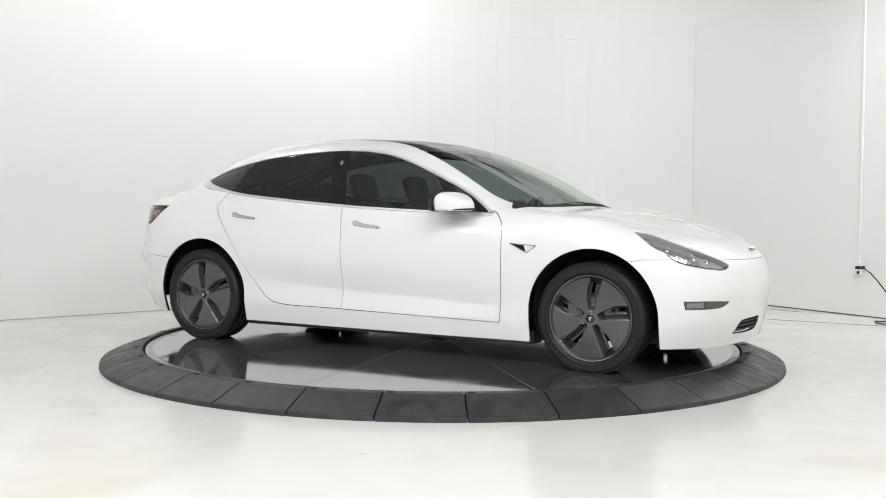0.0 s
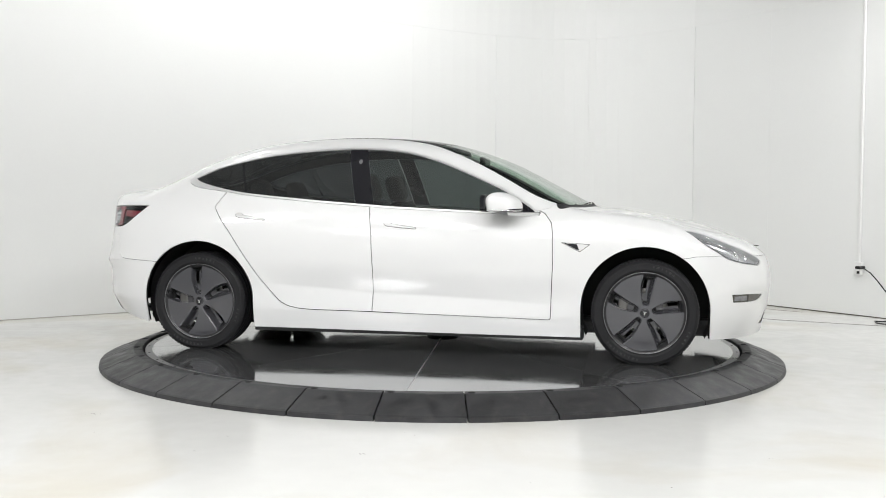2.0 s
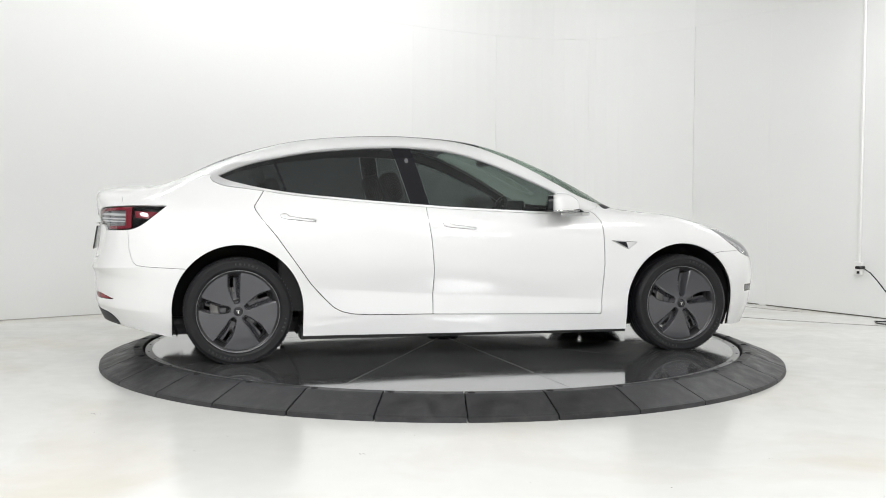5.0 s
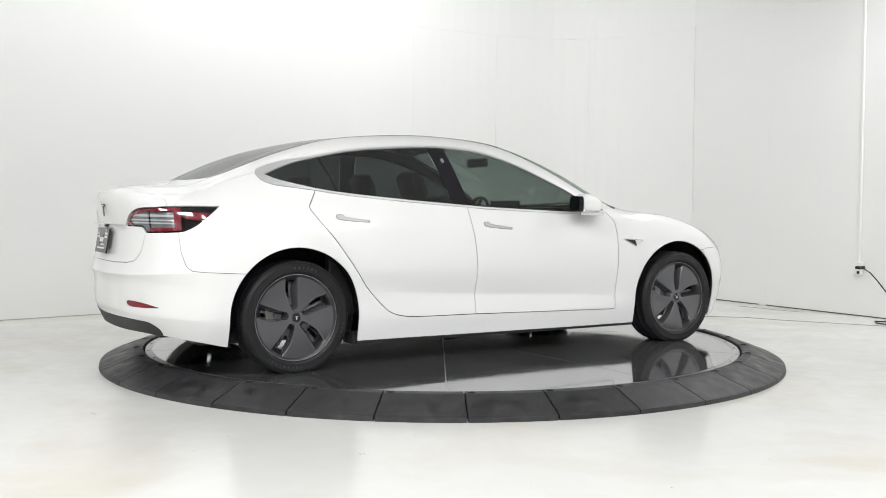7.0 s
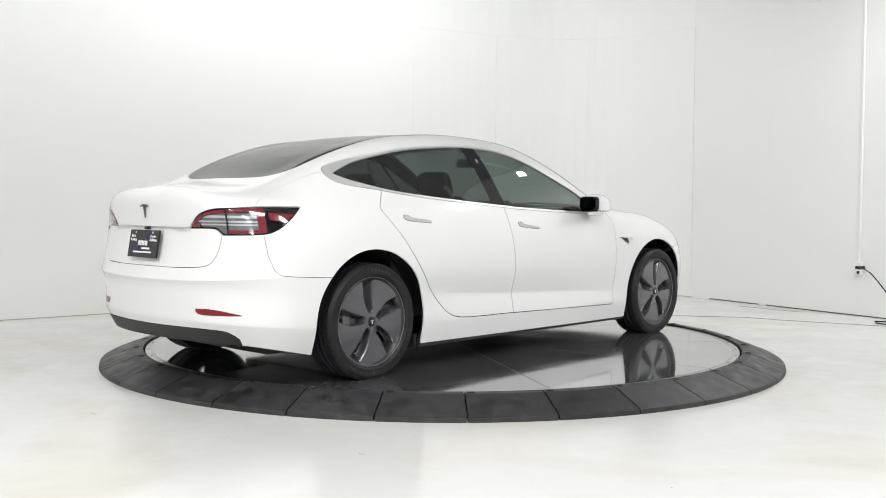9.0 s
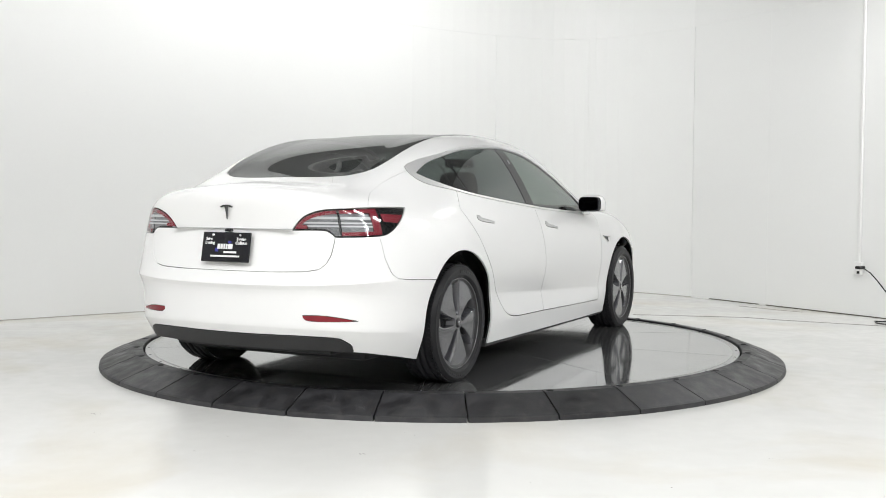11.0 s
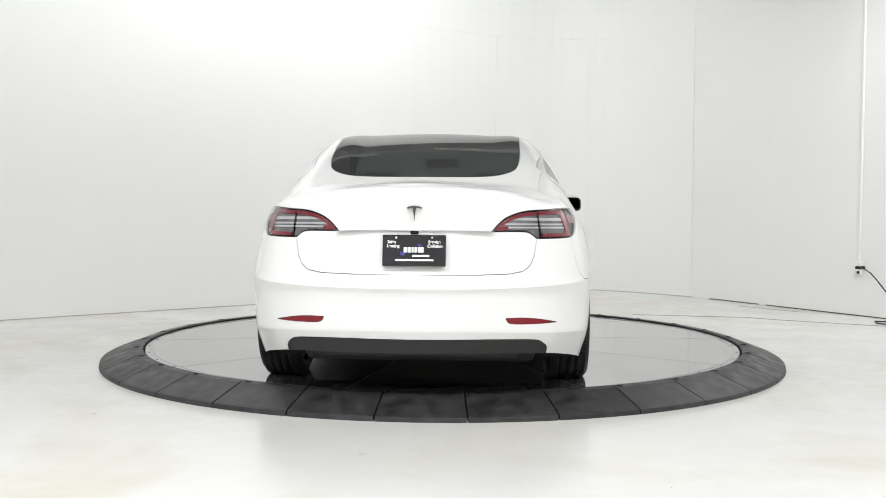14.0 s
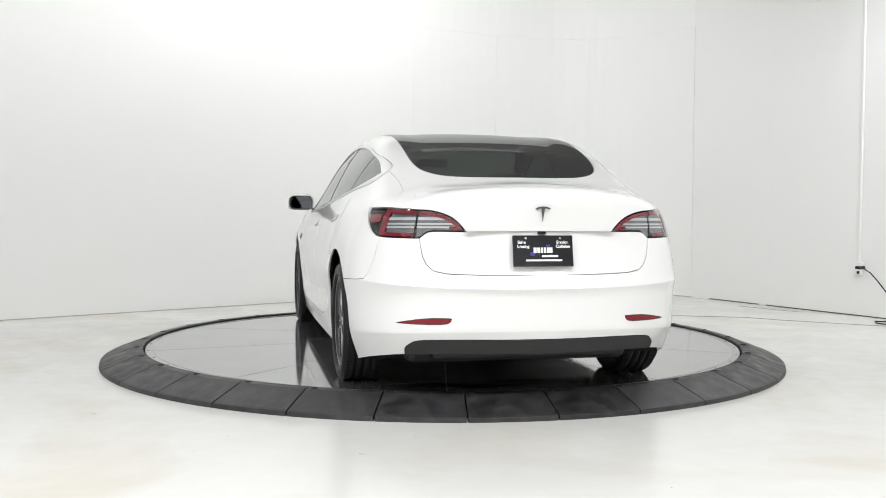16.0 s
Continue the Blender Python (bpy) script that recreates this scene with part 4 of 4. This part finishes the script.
def build_cabin(car):
    for x, y in ((.05, -.37), (.05, .37)):
        build_seat(car, x, y)
    part("rear_bench", shifted((-1.0, -.60, .30), (-.48, .60, .50), .06), SEAT, car, "black leather rear bench", True)
    m = Matrix.Translation((-.98 + SHIFT[0], SHIFT[1], .48)) @ Matrix.Rotation(-.40, 4, "Y")
    part("rear_backrest", box((-.07, -.58, 0), (.07, .58, .58), .06, m=m), SEAT, car, "black leather rear backrest", True)
    for y in (-.36, .36):
        part("headrest", box((-.04, y - .13, .54), (.06, y + .13, .70), .04, m=m), SEAT, car, "black headrest", True)
    part("parcel_shelf", shifted((-1.62, -.55, .98), (-1.15, .55, 1.0), .004, 1), SEAT, car, "black parcel shelf")
    part("dashboard", shifted((.62, -.72, .70), (1.0, .72, .885), .05), SEAT, car, "dark dashboard", True)
    m = Matrix.Translation((.52 + SHIFT[0], .37 + SHIFT[1], .86)) @ Matrix.Rotation(-1.15, 4, "Y")
    bm = lathe([(.168, -.012), (.185, -.012), (.19, 0), (.185, .012), (.168, .012)], 40, "Z", True)
    add(bm, box((-.17, -.02, -.01), (.17, .02, .01), .004, 1))
    bmesh.ops.transform(bm, matrix=m, verts=bm.verts)
    part("steering_wheel", bm, SEAT, car, "black steering wheel", True)
    part("centre_screen", shifted((.56, -.19, .80), (.575, .19, 1.0), .006, 1), GLOSS_BLACK, car, "black centre display")
    part("rear_view_mirror", shifted((.30, -.12, 1.24), (.34, .12, 1.305), .015), GLOSS_BLACK, car, "black rear-view mirror")
    for pts in (((1.045, .60, .950), (1.075, .30, .973), (1.082, -.06, .984)), ((1.06, .02, .986), (1.05, -.30, .976), (1.02, -.58, .956))):
        part("wiper", tube([tuple(Vector(p) + Vector(SHIFT)) for p in pts], .0055, 8), BLACK, car, "black windscreen wiper")
    for y in (-.74, .74):
        part("door_card", shifted((-1.2, y - .03, .3), (.8, y + .03, .86), .02), SEAT, car, "black door lining")


def words(text, size, m, mat, parent, bold=0.0, name="lettering"):
    data = bpy.data.curves.new("text", "FONT")
    data.body, data.size, data.extrude, data.offset = text, size, .0004, bold
    data.align_x, data.align_y = "CENTER", "CENTER"
    ob = new("text", data)
    me = bpy.data.meshes.new_from_object(ob.evaluated_get(bpy.context.evaluated_depsgraph_get()))
    bpy.data.objects.remove(ob)
    me.name = name
    me.transform(m)
    return link_part(name, me, mat, parent)


def build_boot_details(lid):
    face = Matrix.Translation((-2.318 + SHIFT[0], SHIFT[1], .743)) @ Matrix(((0, 0, -1, 0), (-1, 0, 0, 0), (0, 1, 0, 0), (0, 0, 0, 1))) @ Matrix.Rotation(-.17, 4, "X")
    plate = part("number_plate", box((-.1525, -.076, 0), (.1525, .076, .010), .004, 2, m=face), GLOSS_BLACK, lid, "black dealer plate with white lettering")
    at = lambda x, y, z=.0115: face @ Matrix.Translation((x, y, z))
    words("Sales", .0205, at(-.108, .041), WHITE_INK, plate, .0008)
    words("Leasing", .0205, at(-.101, .021), WHITE_INK, plate, .0008)
    words("Service", .0205, at(.098, .041), WHITE_INK, plate, .0008)
    words("Collision", .0205, at(.100, .021), WHITE_INK, plate, .0008)

    def bar(x0, y0, x1, y1, mat, z=.0105):
        part("printed_bar", box((x0, y0, z), (x1, y1, z + .001), 0, m=face), mat, plate)
    for x0, x1 in ((-.050, -.034), (-.031, -.016), (-.012, -.002), (.002, .014), (.018, .046)):
        bar(x0, -.010, x1, .016, WHITE_INK, .0112)
    bar(-.008, -.031, .074, -.021, WHITE_INK, .0112)
    bar(-.090, -.051, .094, -.042, WHITE_INK, .0112)
    bar(-.066, -.024, -.044, -.006, BLUE_INK)
    bar(.016, .019, .036, .030, BLUE_INK)
    for x in (-.087, .087):
        bm = lathe([(0, .013), (.005, .013), (.007, .010), (0, .010)], 12)
        bmesh.ops.transform(bm, matrix=at(x, .062, 0), verts=bm.verts)
        part("screw", bm, BRIGHT, plate)
    e = Matrix.Translation((-2.313 + SHIFT[0], SHIFT[1], .925)) @ Matrix(((0, 0, -1, 0), (-1, 0, 0, 0), (0, 1, 0, 0), (0, 0, 0, 1))) @ Matrix.Rotation(.10, 4, "X")
    bm = prism([(-.038, .026), (-.02, .033), (0, .035), (.02, .033), (.038, .026), (.034, .020), (.012, .026), (.007, .020), (0, -.040), (-.007, .020), (-.012, .026), (-.034, .020)], 0, .008)
    bmesh.ops.transform(bm, matrix=e, verts=bm.verts)
    part("boot_emblem", bm, EMBLEM, lid, "dark chrome emblem")
    part("rear_camera", shifted((-2.311, -.02, .823), (-2.286, .02, .838), .004, 1), GLOSS_BLACK, lid, "small black rear camera")
    # thin grey strip that draws the shade under the lid lip
    part("lid_lip_shade", shifted((-2.299, -.385, .838), (-2.278, .385, .841), .001, 1), HANDLE, lid, "thin grey strip drawn for the shade under the lid lip")


LIP = material("pale_rim_lip", (.30, .30, .31), .3, .6, vary=.05)
SIDEWALL = material("raised_tyre_marks", (.026, .026, .027), .5, vary=.1)
EMBLEM = material("dark_chrome_emblem", (.16, .16, .165), .08, 1, vary=.05)
LIGHT_BAR = material("pale_light_bar", (.75, .75, .76), .15, .3, vary=.02)


# ---------------------------------------------------------------- turntable
def build_turntable():
    table = thing("turntable", "round polished steel turntable plate in sectors", "turntable")
    part("drum", lathe([(0, 0), (2.004, 0), (2.004, PLATE_TOP - .0025), (0, PLATE_TOP - .0025 + RISE)], 128), STEEL_RING, table, "pale steel drum under the sectors")
    part("rim_ring", lathe([(2.005, PLATE_TOP - .02), (2.005, PLATE_TOP - .001), (2.046, PLATE_TOP - .001), (2.046, PLATE_TOP - .02)], 180, "Z", True), STEEL_RING, table, "pale steel ring round the plate")
    n, half = 24, .0030
    inner, outer = .09, 2.001
    span = 2 * math.pi / 10
    bm = bmesh.new()
    rows = []
    for i in range(n + 1):
        row = []
        for r in (inner, outer):
            a = half / r + (span - 2 * half / r) * i / n
            top = PLATE_TOP + RISE * (1 - r / outer)
            row += [bm.verts.new((r * math.cos(a), r * math.sin(a), z)) for z in (top, top - .012)]
        rows.append([row[0], row[2], row[3], row[1]])
    for a, b in zip(rows, rows[1:]):
        for j in range(4):
            bm.faces.new((a[j], b[j], b[(j + 1) % 4], a[(j + 1) % 4]))
    bm.faces.new(rows[0]), bm.faces.new(rows[-1])
    first = part("sector", bm, STEEL, table)
    for k in range(10):
        ob = first if k == 0 else new("sector", first.data)
        ob.parent = table
        ob.rotation_euler = (0, 0, radians(275.5 - 36 * 3) + span * k)
    hub = part("hub_cap", lathe([(0, .020), (.09, .019), (.105, .016), (.112, .009), (.112, 0), (0, 0)], 48), BLACK, table, "dark raised hub cap", True)
    hub.location.z = PLATE_TOP + RISE - .003
    for k in range(40):
        a = radians(4.5 + 9 * k)
        if k == 0:
            bolt = part("bolt", lathe([(0, .002), (.006, .002), (.008, 0), (0, 0)], 10), BLACK, table)
        else:
            bolt = new("bolt", bolt.data)
            bolt.parent = table
        bolt.location = (2.026 * math.cos(a), 2.026 * math.sin(a), PLATE_TOP - .001)
    return table


def build_ramp():
    ramp = thing("turntable_ramp", "ring of black rubber ramp tiles round the turntable", "ramp ring")
    n, half = 8, .0045
    span = 2 * math.pi / 32
    prof = [(2.060, .0), (2.060, .100), (2.068, .104), (2.120, .102), (2.320, .030), (2.332, .024), (2.336, .0)]
    bm = bmesh.new()
    rows = []
    for i in range(n + 1):
        row = []
        for r, z in prof:
            a = half / r + (span - 2 * half / r) * i / n
            row.append(bm.verts.new((r * math.cos(a), r * math.sin(a), z)))
        rows.append(row)
    for a, b in zip(rows, rows[1:]):
        for j in range(len(prof) - 1):
            bm.faces.new((a[j], b[j], b[j + 1], a[j + 1]))
    bm.faces.new(rows[0]), bm.faces.new(rows[-1])
    first = part("ramp_tile", bm, RAMP, ramp)
    hole = part("bolt_hole", lathe([(0, .004), (.016, .004), (.020, .0)], 14), LINING, first)
    a = half / 2.1 + .016
    hole.location = (2.098 * math.cos(a), 2.098 * math.sin(a), .1025)
    for k in range(32):
        ob = first if k == 0 else new("ramp_tile", first.data)
        ob.parent = ramp
        ob.rotation_euler = (0, 0, radians(-86.95) + span * k)
        if k:
            h = new("bolt_hole", hole.data)
            h.parent = ob
            h.location = hole.location
    return ramp


table = build_turntable()
build_ramp()
car = build_car()

# ---------------------------------------------------------------- fixtures on the walls, ceiling and floor
d = Vector((4.2 - 2.9, 2.29 - 4.5)).normalized()


def on_right(u, out=0.0):
    """A place on the right-hand wall, u metres from its far corner, out metres before it."""
    return Vector((2.9 + d.x * u + d.y * out, 4.5 + d.y * u - d.x * out))


def on_wall_box(u0, u1, z0, z1, depth, bevel=.002):
    a = on_right(u0)
    m = Matrix(((d.x, d.y, 0, a.x), (d.y, -d.x, 0, a.y), (0, 0, 1, 0), (0, 0, 0, 1)))
    return box((0, 0, z0), (u1 - u0, depth, z1), bevel, 1, m=m)


U = 2.27
pipe = part("conduit", on_wall_box(U - .014, U + .014, .52, CEILING - .02, .022, .006), PIPE)
tagged(pipe, "white surface-mounted cable conduit on the wall", "conduit")
socket = thing("wall_socket", "white wall socket box below the conduit", "socket")
part("socket_box", on_wall_box(U - .04, U + .045, .40, .53, .045, .006), PIPE, socket)
part("socket_hole", on_wall_box(U + .0, U + .03, .415, .44, .0475, 0), CABLE, socket)
cable = thing("power_cable", "black power cable with plug from the wall socket to the floor", "cable")
p0 = on_right(U + .02, .05)
part("plug", on_wall_box(U + .005, U + .06, .462, .49, .085, .006), CABLE, cable)
pts = [(on_right(U + .05, .07), .476), (on_right(U + .12, .09), .468), (on_right(U + .19, .10), .435), (on_right(U + .28, .12), .37), (on_right(U + .40, .15), .27), (on_right(U + .52, .18), .12),
       (on_right(U + .53, .22), .02), (on_right(U + .47, .28), .008), (on_right(U + .40, .30), .008), (on_right(U + .50, .42), .008), (on_right(U + 1.4, .6), .008)]
part("cord", tube([(*p, z) for p, z in pts], .006), CABLE, cable, "", True)

for u0, u1 in ((.30, 1.02), (1.12, 3.6)):
    gap = part("skirting_gap", on_wall_box(u0, u1, .001, .010, .004, 0), GAP)
    tagged(gap, "dark gap along the foot of the wall", "gap", kind="structure")
for x, y, tilt in ((-1.41, 3.724, 37.4), (-.36, 4.517, 37.0), (.64, 5.16, 25.0), (1.8, 5.37, -12.0), (2.895, 4.49, -47)):
    m = Matrix.Translation((x, y, 0)) @ Matrix.Rotation(radians(tilt), 4, "Z")
    tagged(part("sheet_joint", box((-.003, -.0010, .01), (.003, .01, JOINT), 0, m=m), WALL), "faint upright joint in the wall sheets", "joint", kind="structure")
for u in (1.12,):
    seam = part("sheet_joint", on_wall_box(u - .002, u + .002, .02, JOINT, .0015, 0), WALL)
    tagged(seam, "faint upright joint in the wall sheets", "joint", kind="structure")


def floor_line(points, width, name, label):
    pts = [Vector(p) for p in points]
    a, b = [], []
    for i, p in enumerate(pts):
        t = (pts[min(i + 1, len(pts) - 1)] - pts[max(i - 1, 0)]).normalized()
        a.append((p.x - t.y * width, p.y + t.x * width)), b.append((p.x + t.y * width, p.y - t.x * width))
    tagged(part(name, prism(a + b[::-1], .0005, .003), CRACK), label, "joint", kind="structure")


floor_line([(1.85, 2.55), (2.35, 2.45), (2.9, 2.35), (3.15, 2.15), (3.5, 1.95), (3.95, 1.70)], .004, "floor_joint", "thin grey joint across the studio floor")
floor_line([(3.15, 3.45), (3.45, 3.05), (3.62, 2.85)], .003, "floor_joint", "short hairline crack in the floor")

made = {}
for lx, ly, tilt, length, width, watts in LAMPS:
    m = pose(lx, ly, lamp_height(length), tilt)
    if length in made:
        copy_thing(made[length], m)
        continue
    lamp = made[length] = thing("ceiling_light", "oblong white LED panel hung below the ceiling, switched on", "ceiling light", (0, 0, 0), "studio ceiling panels")
    part("frame", box((-length / 2, -width / 2, -.05), (length / 2, width / 2, -.001), .005, 1), PIPE, lamp)
    part("diffuser", box((.025 - length / 2, .025 - width / 2, -.054), (length / 2 - .025, width / 2 - .025, -.0502), 0), DIFFUSER, lamp, "glowing white diffuser")
    part("bracket", box((-.03, -.03, -.01), (.03, .03, CEILING - lamp_height(length)), .004, 1), PIPE, lamp)
    lamp.matrix_basis = m

# thin line along the foot of the long wall, scuffs and specks on the floor
foot = [tuple(p) for p in curve(PLAN[1:], 5, False)]
line = part("skirting_line", wall_strip([(x, y - .004) for x, y in foot], .0005, .007, .010, False), FOOT)
tagged(line, "thin grey-brown line along the foot of the wall", "gap", kind="structure")
rng = random.Random(11)
specks = bmesh.new()
for cx, cy, spread, n in ((-.33, -2.95, .02, 7), (1.40, -3.0, .03, 4), (-1.75, -2.18, .05, 9), (-3.05, -.62, .05, 6), (-.2, -3.3, 1.6, 16), (-2.2, 2.9, .8, 14), (2.6, -1.2, .5, 8)):
    for _ in range(n):
        x, y, r = cx + rng.uniform(-spread, spread), cy + rng.uniform(-spread, spread) * .5, rng.uniform(.0015, .005)
        ring = [specks.verts.new((x + r * rng.uniform(.5, 1.4) * math.cos(q), y + r * rng.uniform(.5, 1.4) * math.sin(q), .0012)) for q in (k * math.pi / 3 for k in range(6))]
        specks.faces.new(ring)
tagged(part("floor_specks", specks, CRACK), "small dark specks and chips on the floor", "specks", kind="stuff")


def motions():
    rows = [(k / 2, turn(k / 2)) for k in range(33)]
    walk(table, [(t, pose(0, 0, 0, 0, 0, a)) for t, a in rows])
    parked = pose(0, -.018, 0, 0, 0, -.75)
    walk(car, [(t, pose(0, 0, PLATE_TOP, 0, 0, a) @ parked) for t, a in rows])


motions()
